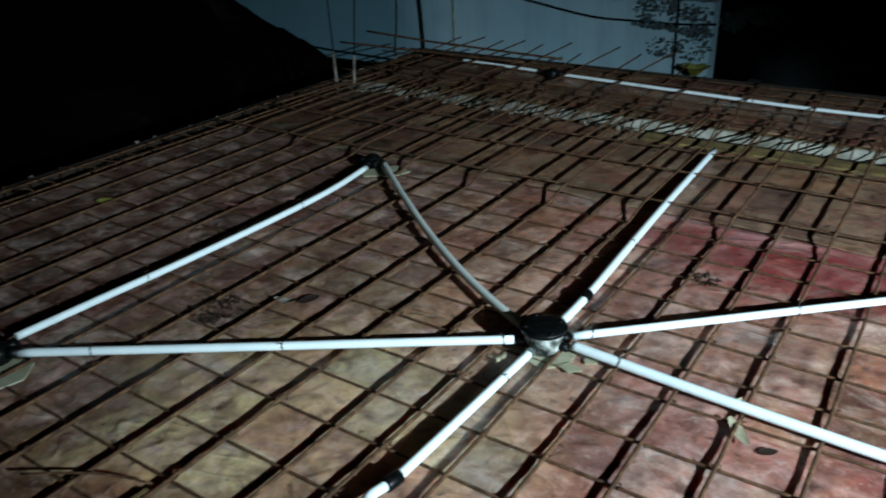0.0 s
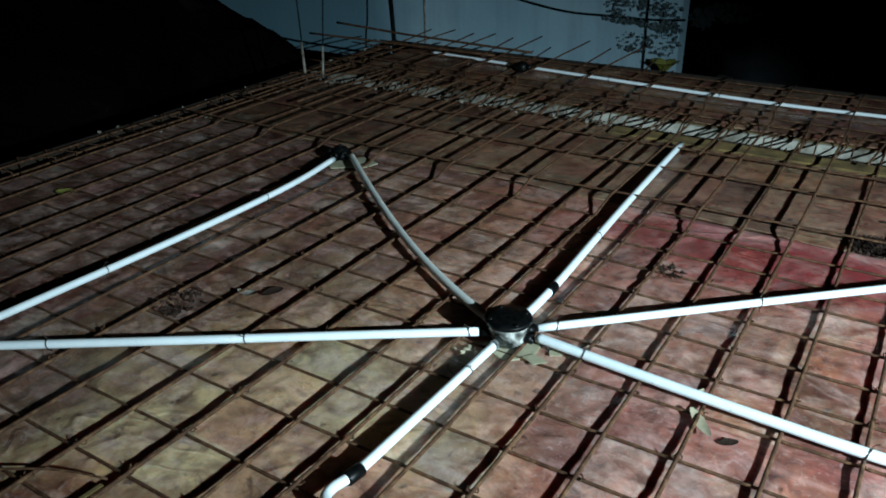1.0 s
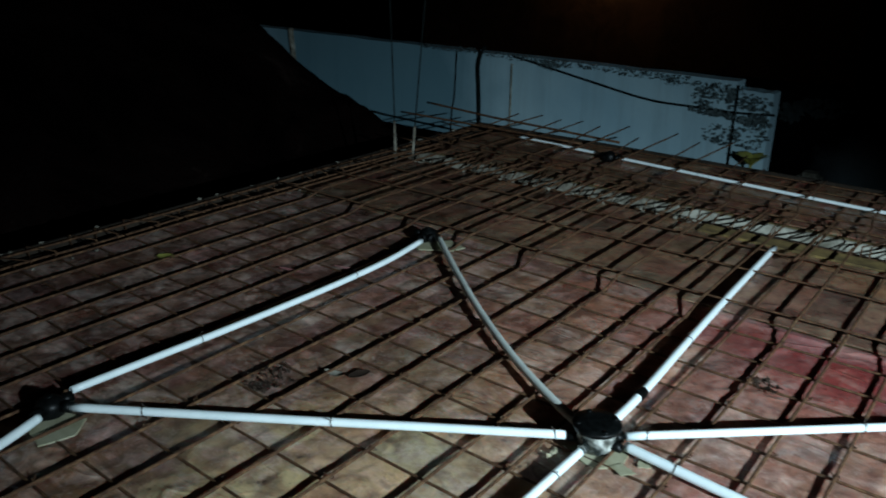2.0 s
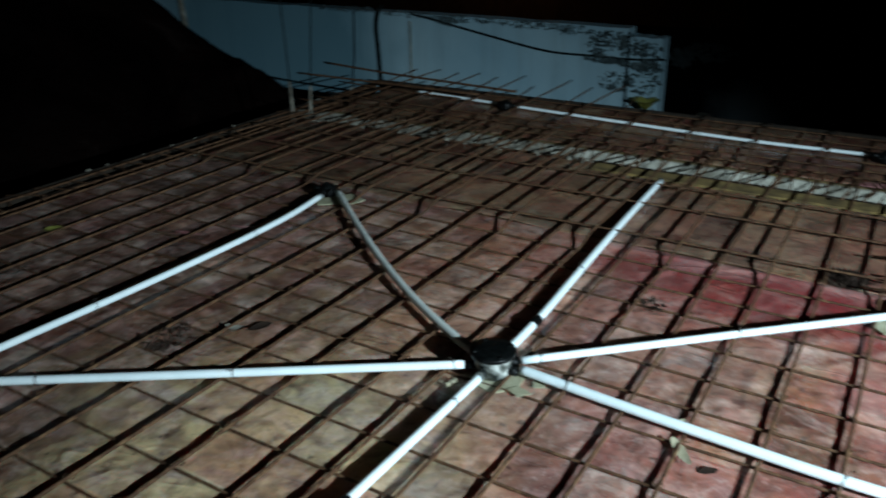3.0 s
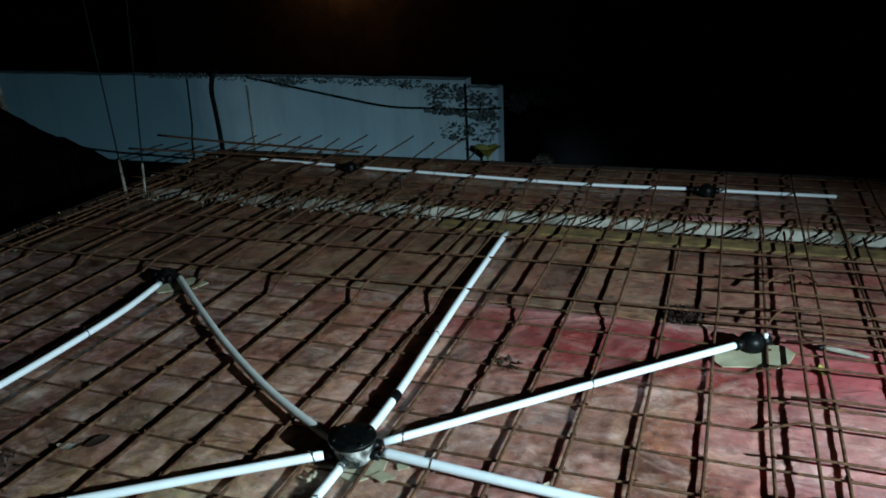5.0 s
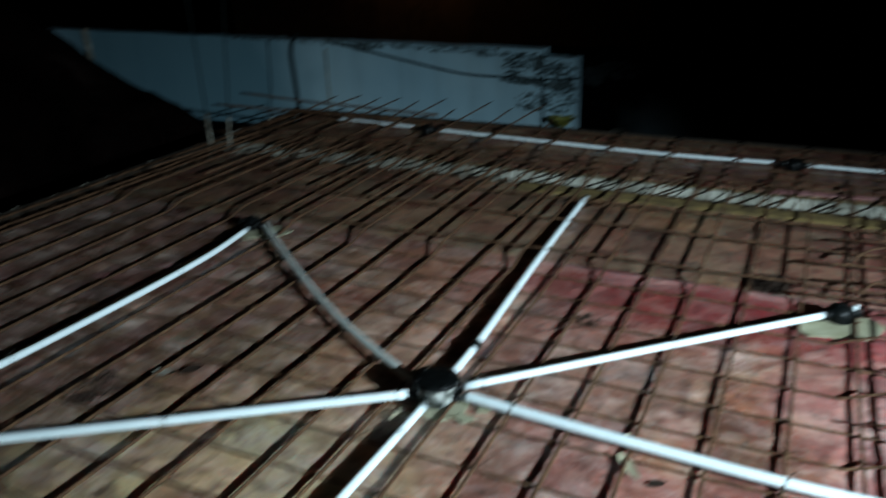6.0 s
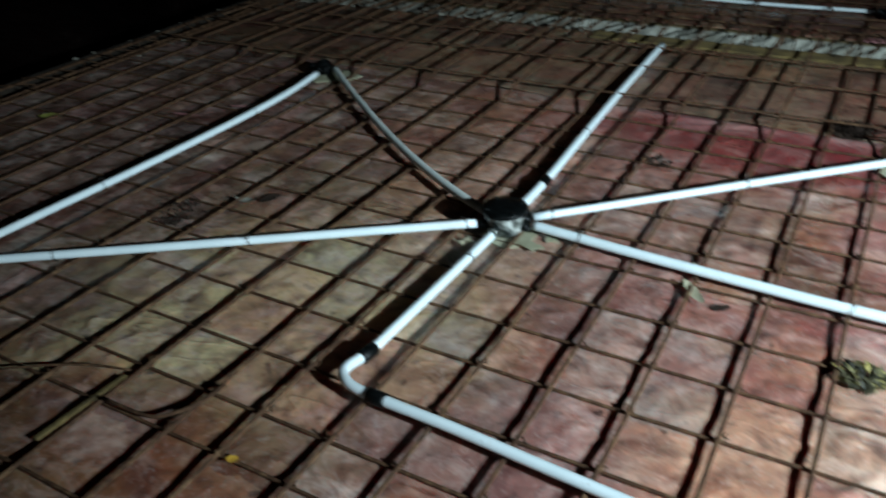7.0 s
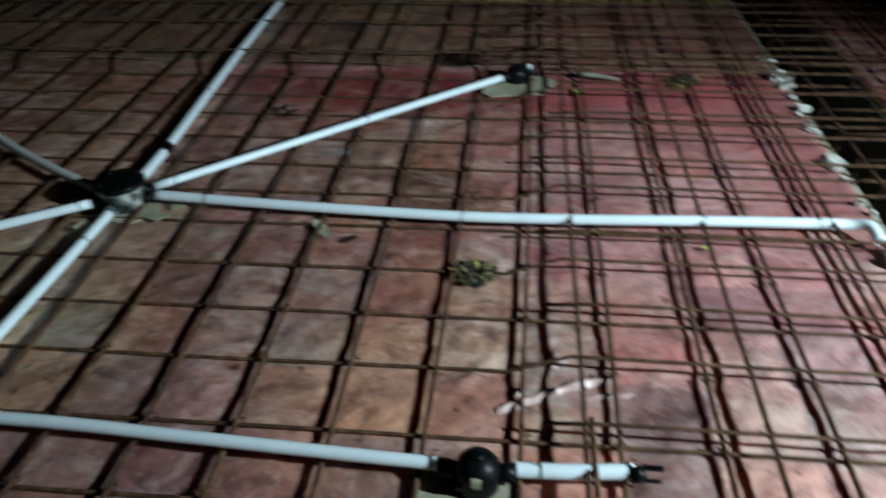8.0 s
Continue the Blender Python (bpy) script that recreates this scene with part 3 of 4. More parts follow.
# this lining and the side beam's bottom are darkened for the unlit trench
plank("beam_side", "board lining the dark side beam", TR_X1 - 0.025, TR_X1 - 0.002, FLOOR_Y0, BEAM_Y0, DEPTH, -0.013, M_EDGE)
plank("beam_bottom", "board at the bottom of the beam", -3.0, FLOOR_X1, BEAM_Y0, BEAM_Y1, DEPTH - 0.03, DEPTH - 0.002, M_BOARD)
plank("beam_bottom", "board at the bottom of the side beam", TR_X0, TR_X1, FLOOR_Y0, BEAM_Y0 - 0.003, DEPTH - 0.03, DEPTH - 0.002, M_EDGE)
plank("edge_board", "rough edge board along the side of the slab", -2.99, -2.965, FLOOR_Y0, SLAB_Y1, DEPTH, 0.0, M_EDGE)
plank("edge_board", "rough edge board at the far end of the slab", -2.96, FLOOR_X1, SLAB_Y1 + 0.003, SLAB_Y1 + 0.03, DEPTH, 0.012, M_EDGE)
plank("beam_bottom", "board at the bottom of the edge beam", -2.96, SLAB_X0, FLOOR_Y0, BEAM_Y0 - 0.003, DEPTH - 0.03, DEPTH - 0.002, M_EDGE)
plank("batten", "yellowed timber batten along the near side of the beam", -0.9, TR_X0 - 0.02, BEAM_Y0 - 0.115, BEAM_Y0 - 0.012, 0.003, 0.012, M_PLANK)
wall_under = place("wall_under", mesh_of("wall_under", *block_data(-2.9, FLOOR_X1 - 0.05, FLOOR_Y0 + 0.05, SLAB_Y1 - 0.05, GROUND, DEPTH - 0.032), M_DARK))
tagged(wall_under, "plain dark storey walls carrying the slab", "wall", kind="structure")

# ---- reinforcement ----
R, RU = 0.0048, 0.0037
ZU, ZV = 0.0060, 0.0138
ZU_TOP, ZU_FAR, ZV_TOP, ZV_LOW = 0.048, 0.0330, 0.0408, 0.0400


def bar(parent, pts, r=R, wob=0.004, step=0.13, name="bar", seg=7, mat=None):
    path = []
    pts = [Vector(p) for p in pts]
    ph = rng.uniform(0, 50)
    for a, b in zip(pts, pts[1:]):
        n = max(1, int((b - a).length / step))
        for k in range(n):
            path.append(a.lerp(b, k / n))
    path.append(pts[-1])
    path = [p + Vector((noise.noise(Vector((p.x * 1.6 + ph, p.y * 1.6, 0))), noise.noise(Vector((p.x * 1.6, p.y * 1.6 + ph, 5))), 0.35 * noise.noise(Vector((p.x * 3 + ph, p.y * 3, 9))))) * wob for p in path]
    return place(name, mesh_of(name, *tube_data(path, r, seg), mat or M_RUST, True), parent)


mesh_main = thing("rebar_mesh", "rusty steel bars tied in a square grid over the formwork", "rebar mesh")
# bars across: every other one is cranked up near the side beam
def spread(values, about, k):
    return [about + (v - about) * k for v in values]


U_FLAT = [-1.98, -1.68, -1.37, -1.06, -0.76, -0.45, -0.145, 0.16, 0.465, 0.797, 1.068, 1.3715, 1.687, 1.980, 2.293, 2.585]
U_BENT = [-1.83, -1.52, -1.21, -0.91, -0.6, -0.3, 0.005, 0.31, 0.612, 0.917, 1.2305, 1.5275, 1.838, 2.138, 2.432]
U_FLAT, U_BENT = spread(U_FLAT, 0.25, 1.006), spread(U_BENT, 0.25, 1.006)
SKEW = 0.010
for y in U_FLAT:
    bar(mesh_main, [(-2.84 - rng.uniform(0, 0.08), y - 3.1 * SKEW, ZU), (FLOOR_X1, y + 3.9 * SKEW + rng.uniform(-0.008, 0.008), ZU)], r=RU)
    x0, dy = rng.uniform(0.50, 0.56), -0.045 if 1.6 < y < 1.7 else -0.026 if 2.25 < y < 2.35 else 0.012
    bar(mesh_main, [(x0, y + dy, 0.042), (x0 + 0.10, y + dy, ZU_TOP), (FLOOR_X1, y + dy + rng.uniform(-0.01, 0.015), ZU_TOP)], r=RU)
for y in U_BENT:
    x0 = rng.uniform(0.44, 0.50)
    bar(mesh_main, [(-2.84 - rng.uniform(0, 0.08), y - 3.1 * SKEW, ZU), (x0, y, ZU), (x0 + 0.11, y + 0.004, ZU_TOP), (FLOOR_X1, y + rng.uniform(-0.006, 0.008), ZU_TOP)], r=RU)
for y, x1 in ((2.775, FLOOR_X1), (3.10, FLOOR_X1), (3.35, FLOOR_X1)):
    bar(mesh_main, [(-2.78 - rng.uniform(0, 0.08), y - 0.06, ZU_FAR), (-0.2, y, ZU_FAR), (x1, y + 0.05, ZU_FAR + 0.004)], r=RU)
for y in (2.70, 2.83, 2.97, 3.22):
    bar(mesh_main, [(rng.uniform(0.25, 0.4), y, ZU_FAR), (0.6, y, ZU_TOP), (FLOOR_X1, y + rng.uniform(-0.015, 0.015), ZU_TOP)], r=RU)
for y in (3.88, 4.0, 4.12, 4.405, 4.565):
    bar(mesh_main, [(-2.95 - rng.uniform(0.0, 0.2), y + rng.uniform(0.0, 0.03), ZU + 0.02), (-2.6, y, 0.016), (FLOOR_X1, y + rng.uniform(-0.01, 0.01), 0.016)], r=0.0042)
bar(mesh_main, [(-3.55, 4.78, 0.065), (-2.9, 4.73, 0.045), (-1.9, 4.70, 0.024)], r=0.008)
bar(mesh_main, [(-3.45, 4.36, 0.07), (-2.0, 4.40, 0.055)], r=0.007)
# bars along: every other one is cranked up towards the far beam
V_FLAT = [-2.66, -2.34, -2.02, -1.70, -1.385, -1.045, -0.700, -0.415, -0.115, 0.193, 0.50, 0.81, 1.1566, 1.75, 2.05, 2.36, 2.67]
V_BENT = [-2.50, -2.18, -1.86, -1.55, -1.225, -0.8805, -0.573, -0.27, 0.032, 0.347, 0.655, 0.992, 1.90, 2.21, 2.52, 2.83]
V_FLAT, V_BENT = spread(V_FLAT, 0.3, 1.0215), spread(V_BENT, 0.3, 1.0215)


def fan(x):
    """The bars of the far bay lie a little further apart."""
    return x + min(0.0, (x - 0.3) * 0.052)


for x in V_FLAT:
    bar(mesh_main, [(x, FLOOR_Y0, ZV), (x + rng.uniform(-0.006, 0.006), BEAM_Y1 + rng.uniform(0.05, 0.2), ZV)])
    start = BEAM_Y0 - (rng.uniform(0.30, 0.55) if x < -0.3 else rng.uniform(0.05, 0.12))
    bar(mesh_main, [(x + rng.uniform(-0.05, 0.05), start, ZV_TOP), (x, BEAM_Y1 + 0.06, ZV_TOP - 0.004), (fan(x), BEAM_Y1 + 0.25, 0.0055), (fan(x), SLAB_Y1 - 0.03, 0.0055)] + ([(fan(x) + rng.uniform(-0.02, 0.02), SLAB_Y1 + rng.uniform(0.20, 0.40), 0.030)] if x < -1.0 else []))
for x in V_BENT:
    y0 = rng.uniform(2.60, 2.66)
    bar(mesh_main, [(x, FLOOR_Y0, ZV), (x, y0, ZV), (x + 0.004, y0 + 0.10, ZV_TOP), (x, BEAM_Y1 + 0.06, ZV_TOP), (fan(x), BEAM_Y1 + 0.25, 0.0316), (fan(x), SLAB_Y1 - 0.03, 0.0316)] + ([(fan(x) + rng.uniform(-0.02, 0.02), SLAB_Y1 + rng.uniform(0.40, 0.56), 0.034)] if x < -1.15 else []))
for x, z in ((0.602, ZV_LOW), (0.897, 0.036), (1.180, ZV_LOW)):
    bar(mesh_main, [(x - 0.012, FLOOR_Y0, z), (x, 1.2, z), (x + rng.uniform(-0.015, 0.02), BEAM_Y0 + 0.05, z)])
bar(mesh_main, [(0.617, 0.1, ZV_LOW + 0.003), (0.613, 1.10, ZV_LOW + 0.003)])
for x in (1.64, 1.72, 2.3):
    bar(mesh_main, [(x, FLOOR_Y0, ZU_TOP + 0.008), (x + 0.03, BEAM_Y0 + 0.2, ZU_TOP + 0.010)])
# a loose bent bar and a curl of wire by the corner of the left-hand bay
bar(mesh_main, smooth_path([(-1.18, 0.741, 0.025), (-1.077, 0.807, 0.028), (-0.997, 0.85, 0.025), (-0.916, 0.874, 0.025)], 4), r=0.0026)
bar(mesh_main, smooth_path([(-0.90, 0.790, 0.022), (-0.785, 0.794, 0.022), (-0.745, 0.815, 0.022), (-0.711, 0.868, 0.023), (-0.703, 0.93, 0.024)], 4), r=0.0040)
for pts in ([(0.495, 2.99, 0.060), (0.54, 3.065, 0.066), (0.587, 3.11, 0.066), (0.632, 3.108, 0.066), (0.674, 3.04, 0.062)], [(0.508, 2.70, 0.060), (0.539, 2.77, 0.066), (0.573, 2.806, 0.066), (0.632, 2.81, 0.066), (0.714, 2.825, 0.060)]):
    bar(mesh_main, smooth_path(pts, 5), r=0.0042, wob=0.001)

# wire ties at the crossings
ring = [(0.009 * math.cos(a), 0.009 * math.sin(a) * 0.8, 0.003 * math.sin(2 * a)) for a in [k * math.pi / 4 for k in range(9)]]
tie_mesh = mesh_of("tie_wire", *join(tube_data(ring, 0.0018, 4), tube_data([(0.008, 0, 0), (0.013, 0.005, 0.003), (0.015, 0.003, 0.006)], 0.0017, 4), tube_data([(0.008, 0, 0), (0.012, -0.006, 0.003), (0.011, -0.010, 0.005)], 0.0017, 4)), M_RUST)
for y in [v for v in U_FLAT + U_BENT if 0.7 < v < 2.6]:
    for x in [v for v in V_FLAT + V_BENT if -1.5 < v < 1.25]:
        if rng.random() < 0.62:
            z = 0.013
            place("tie_wire", tie_mesh, mesh_main, pose(x, y, z, rng.uniform(-12, 12), rng.uniform(-12, 12), rng.choice((45, 135, 225, 315)) + rng.uniform(-20, 20)))


# ---- beam cages ----
def cage(label, a, b, width, z0, z1, spacing, seed, hooks=True, slack=0.05):
    """Stirrups and long bars from a to b along one axis."""
    r = random.Random(seed)
    root = thing("beam_cage", label, "beam cage", "steel cages in the beams", at=(0, 0, 0))
    a, b = Vector(a), Vector(b)
    d = (b - a).normalized()
    s = Vector((-d.y, d.x, 0)) * width / 2
    n = int((b - a).length / spacing)
    for i in range(n):
        p = a + d * (spacing * (i + 0.5) + r.uniform(-0.03, 0.03))
        sk = d * r.uniform(-slack, slack)
        top = z1 + r.uniform(-0.01, 0.012)
        loop = [p + s + Vector((0, 0, z0)), p + s + sk + Vector((0, 0, top)), p - s - sk + Vector((0, 0, top)), p - s + Vector((0, 0, z0)), p + s + Vector((0, 0, z0))]
        hook = [p + s + sk + Vector((0, 0, top)), p + s * 0.4 + sk + d * 0.02 + Vector((0, 0, top + 0.03))]
        wires = [tube_data(loop, 0.004, 5)] + ([tube_data(hook, 0.0035, 5)] if hooks else [])
        place("stirrup", mesh_of("stirrup", *join(*wires), M_RUST, True), root)
    for k in (-0.8, 0.8):
        bar(root, [a + s * k + Vector((0, 0, z1 - 0.010)), b + s * k + Vector((0, 0, z1 - 0.008))], r=0.005, wob=0.012, name="long_bar")
    for k in (-0.8, 0.8):
        bar(root, [a + s * k + Vector((0, 0, z0 + 0.02)), b + s * k + Vector((0, 0, z0 + 0.02))], r=0.007, wob=0.006, name="long_bar")
    return root


cage("rusty stirrup cage in the beam between the bays", (-2.95, 3.70, 0), (FLOOR_X1, 3.70, 0), 0.14, -0.33, -0.045, 0.15, 5, False)
cage("rusty stirrup cage in the dark side beam", (1.435, FLOOR_Y0, 0), (1.435, BEAM_Y0, 0), 0.20, -0.33, 0.040, 0.155, 8, False, 0.008)
cage("rusty stirrup cage along the edge of the slab", (-2.86, FLOOR_Y0, 0), (-2.86, SLAB_Y1, 0), 0.15, -0.33, 0.012, 0.14, 11, False)

# stirrup ends and wire standing up out of the far beam
tangle = thing("wire_tangle", "rusty stirrup ends and wire over the beam", "wire tangle", at=(0, 0, 0))
tr = random.Random(17)
for i in range(62):
    x = -2.5 + 4.2 * ((i + tr.random()) / 62) ** 1.35
    y = 3.62 + 0.06 * tr.random()
    l = tr.uniform(0.10, 0.20)
    pts = [(x, y, -0.05), (x + 0.3 * l * tr.uniform(-0.3, 1), y + 0.45 * l, 0.0 + 0.03 * tr.random()), (x + 0.5 * l * tr.uniform(-0.2, 1.0), y + l, 0.02 + 0.03 * tr.random())]
    place("wire", mesh_of("wire", *tube_data(pts, 0.0038, 5), M_RUST, True), tangle)

# ---- conduits ----
PZ, PR = 0.0328, 0.0125
BOX = (-0.463, 1.712)
RUN = "conduits in the slab"


def P(x, y, z=PZ):
    return (0.3 + (x - 0.3) * 1.0222, 0.25 + (y - 0.25) * 1.0222, z)


def low(x, y, z=0.0245):
    """A point of a conduit that lies between the long bars."""
    return (0.3 + (x - 0.3) * 1.030, 0.25 + (y - 0.25) * 1.030, z)


def far(x, y, z=0.0180):
    """A point of a conduit that lies low in the far bay, under the long bars."""
    return (0.3 + (x - 0.3) * 1.0361, 0.25 + (y - 0.25) * 1.0361, z)


def foot(x, y):
    """A point on the sheet under a box."""
    return (0.3 + (x - 0.3) * 1.0225, 0.25 + (y - 0.25) * 1.0225)


def turned(p, q):
    """The pose at p whose x axis points towards q."""
    d = (Vector(q) - Vector(p)).normalized()
    return Matrix.Translation(p) @ d.to_track_quat("X", "Z").to_matrix().to_4x4()


def ring_mesh():
    a = [k * 2 * math.pi / 12 for k in range(13)]
    loop = [(0.003 * math.sin(t), 0.0136 * math.cos(t), 0.0136 * math.sin(t)) for t in a]
    return mesh_of("tie_wire", *join(tube_data(loop, 0.0013, 5, False), tube_data([(0, 0.004, 0.0135), (0.006, 0.008, 0.022), (0.013, 0.004, 0.026)], 0.0011, 4), tube_data([(0, -0.006, -0.0125), (-0.003, -0.012, -0.022)], 0.0012, 4)), M_WIRE)


PIPE_TIE = ring_mesh()
COUPLER = mesh_of("coupler", *join(tube_data([(-0.021, 0, 0), (-0.019, 0, 0), (0.019, 0, 0), (0.021, 0, 0)], 0.0155, 14, True, [0.0142, 0.0158, 0.0158, 0.0142])), M_BLACK, True)


def hollow_data(pts, r, seg=16):
    """A pipe with a bore at both ends."""
    v1, f1 = tube_data(pts, r, seg, False)
    v2, f2 = tube_data(pts, r * 0.84, seg, False)
    n = len(v1)
    f = list(f1) + [tuple(reversed([i + n for i in q])) for q in f2]
    last = len(pts) - 1
    for k in range(seg):
        j = (k + 1) % seg
        f.append((j, k, n + k, n + j))
        f.append((last * seg + k, last * seg + j, n + last * seg + j, n + last * seg + k))
    return v1 + v2, f


def conduit(label, pts, mat=None, n=8, ties=(), couplers=(), r=PR):
    root = thing("conduit_pipe", label, "conduit pipe", RUN)
    path = smooth_path(pts, n)
    pipe = place("pipe", mesh_of("pipe", *hollow_data(path, r), mat or M_PVC, True), root)

    def near(q):
        q = P(*q)
        i = min(range(1, len(path) - 1), key=lambda k: (path[k] - Vector((q[0], q[1], PZ))).length)
        a, b = path[i - 1], path[i + 1]
        d = (b - a).normalized()
        p = path[i] + d * ((Vector((q[0], q[1], path[i].z)) - path[i]).dot(d))
        return turned(p, p + d)
    for q in ties:
        place("tie_wire", PIPE_TIE, pipe, near(q) @ pose(0, 0, 0, rng.uniform(-25, 25), 0, rng.uniform(-12, 12)))
    for q in couplers:
        place("coupler", COUPLER, pipe, near(q), "black plastic coupler")
    return root


conduit("straight white plastic conduit tied over the bars", [P(-0.528, 1.676), P(-0.80, 1.494), P(-1.01, 1.352), P(-1.30, 1.158), P(-1.585, 0.968)], ties=((-0.548, 1.663), (-1.01, 1.352), (-1.42, 1.078)), r=0.0116)
conduit("curved grey plastic conduit between two boxes", [P(-0.508, 1.732), P(-0.577, 1.763), P(-0.72, 1.841), P(-0.895, 1.953), P(-1.115, 2.115), P(-1.375, 2.327), P(-1.648, 2.562)], M_GREY)
conduit("white plastic conduit bent between two corner boxes", [P(-1.663, 1.01), P(-1.649, 1.258), P(-1.632, 1.545), P(-1.622, 1.934), P(-1.632, 2.232), P(-1.669, 2.478)], ties=((-1.64, 1.4), (-1.624, 2.05)), r=0.0112)
conduit("white plastic conduit with a black coupler and an open end", [low(-0.462, 1.745), low(-0.464, 1.98), low(-0.482, 2.3), low(-0.505, 2.75), low(-0.526, 3.325)], couplers=((-0.464, 1.978),), ties=((-0.484, 2.36),))
conduit("straight white plastic conduit leading to a round box", [P(-0.408, 1.766), P(-0.17, 1.985), P(0.039, 2.178), P(0.23, 2.352), P(0.418, 2.522)], ties=((-0.37, 1.80), (0.039, 2.178)), r=0.0108)
conduit("long white plastic conduit with an elbow into the beam", [P(-0.39, 1.727), P(-0.262, 1.717), P(-0.066, 1.703), P(0.137, 1.692), P(0.353, 1.684), P(0.585, 1.689), P(0.887, 1.704), P(1.138, 1.713), P(1.20, 1.712), P(1.232, 1.692, 0.043), P(1.243, 1.65, 0.030)], ties=((-0.262, 1.717), (0.353, 1.684), (0.594, 1.69), (0.886, 1.704), (1.13, 1.713)))
conduit("white plastic conduit turning a corner with a bend", [low(-0.464, 1.655), low(-0.469, 1.45), low(-0.475, 1.231), low(-0.479, 1.12), low(-0.489, 1.058, 0.028), P(-0.478, 1.030), P(-0.42, 1.012), P(-0.23, 1.007), P(-0.052, 0.998), P(0.224, 0.985), P(0.39, 0.978)], couplers=((-0.483, 1.120), (-0.388, 1.012)), ties=((-0.471, 1.53), (0.363, 0.98)), r=0.0112)
conduit("short white plastic conduit with a frayed end", [P(0.478, 0.977), P(0.57, 0.981), P(0.665, 0.99)], ties=((0.525, 0.979), (0.655, 0.989)))
conduit("white plastic conduit run tied beyond the beam", [far(-2.39, 4.296), far(-2.1, 4.27), far(-1.765, 4.235)], ties=((-2.0, 4.26),), r=0.0088)
conduit("white plastic conduit run tied beyond the beam", [far(-1.68, 4.225), far(-1.3, 4.19), far(-0.949, 4.159), far(-0.326, 4.115), far(0.22, 4.13)], ties=((-1.2, 4.18), (-0.6, 4.13)), r=0.0088)
conduit("white plastic conduit run tied beyond the beam", [far(0.30, 4.128), far(0.55, 4.126), far(0.83, 4.128)], ties=((0.6, 4.126),), r=0.0088)
conduit("short white conduit stub leaving the corner box", [P(-1.600, 0.893), P(-1.572, 0.82), P(-1.545, 0.74)])

frayed = thing("pipe_tape", "frayed black tape end on the short conduit", "tape", at=(0, 0, 0))
FX, FY, _ = P(0.659, 0.984)
place("wrap", mesh_of("wrap", *tube_data([(FX, FY, PZ), (FX + 0.022, FY + 0.002, PZ + 0.001)], 0.0135, 12), M_BLACK, True), frayed)
place("strip", mesh_of("strip", *bevel_block(FX + 0.018, FX + 0.050, FY + 0.006, FY + 0.014, PZ + 0.002, PZ + 0.010, 0.001), M_BLACK), frayed)
place("strip", mesh_of("strip", *bevel_block(FX + 0.018, FX + 0.046, FY - 0.008, FY - 0.003, PZ - 0.008, PZ - 0.002, 0.001), M_BLACK), frayed)


# ---- junction boxes ----
def lug(angle, r, z):
    c, s = math.cos(angle), math.sin(angle)
    v, f = lathe([(0.007, z - 0.008), (0.0075, z), (0.006, z + 0.002)], 8, (c * r, s * r, 0))
    return v, f


def collar_data(angle, r, z, length=0.024, rad=0.0155):
    c, s = math.cos(angle), math.sin(angle)
    return hollow_data([Vector((c * (r - 0.006), s * (r - 0.006), z)), Vector((c * (r + length), s * (r + length), z))], rad, 14)


def round_box(label, x, y, spouts, r=0.037, z=0.005, h=0.058):
    x, y = foot(x, y)
    root = thing("junction_box", label, "junction box", "round conduit boxes", at=(x, y, 0))
    profile = [(r * 0.86, z), (r * 0.97, z + 0.004), (r, z + 0.012), (r, z + h * 0.5)]
    profile += [(r * math.cos(a), z + h * (0.5 + 0.5 * math.sin(a))) for a in (0.25, 0.5, 0.75, 1.0, 1.2, 1.35)]
    body = place("body", mesh_of("body", *lathe(profile, 28), M_BLACK, True), root)
    place("cap", mesh_of("cap", *lathe([(r * 0.30, z + h * 0.975), (r * 0.28, z + h + 0.001), (r * 0.2, z + h + 0.002)], 20), M_BLACK, True), body)
    for a in spouts:
        place("spout", mesh_of("spout", *collar_data(a, r, PZ), M_BLACK, True), root)
    for k in (0.8, 0.8 + math.pi):
        place("lug", mesh_of("lug", *lug(k, r, z + h * 0.45), M_BLACK, True), body)
    return root


def toward(x, y, qx, qy):
    return math.atan2(qy - y, qx - x)


round_box("small round black corner box with three spouts", -1.632, 0.938, (toward(-1.632, 0.938, -1.3, 1.158), toward(-1.632, 0.938, -1.649, 1.258), toward(-1.632, 0.938, -1.57, 0.8)))
round_box("small round black box joining two conduits", -1.697, 2.557, (toward(-1.697, 2.557, -1.375, 2.327), toward(-1.697, 2.557, -1.632, 2.232), toward(-1.697, 2.557, -1.9, 2.5)))
end_box = round_box("round black end box on a pale board", 0.452, 2.548, (toward(0.452, 2.548, 0.23, 2.352), 0.4))
place("plug", mesh_of("plug", *lathe([(0.007, 0.046), (0.008, 0.058), (0.006, 0.061)], 14, (0.040, 0.010, 0)), M_PVC, True), end_box.children[0], label="white plastic plug")
tap = round_box("round black box with a shiny sticker in the conduit run", 0.434, 0.967, (toward(0.434, 0.967, 0.2, 0.985), toward(0.434, 0.967, 0.6, 0.98)), r=0.036, h=0.068)
place("sticker", mesh_of("sticker", *bevel_block(-0.008, 0.008, -0.0385, -0.030, 0.040, 0.058, 0.002), M_BOARD), tap.children[0], label="small shiny sticker")
round_box("small round black box in the far conduit run", -1.722, 4.228, (toward(-1.722, 4.228, -2.1, 4.27), toward(-1.722, 4.228, -1.3, 4.19)))
round_box("small round black box in the far conduit run", 0.26, 4.126, (math.pi, 0.0))

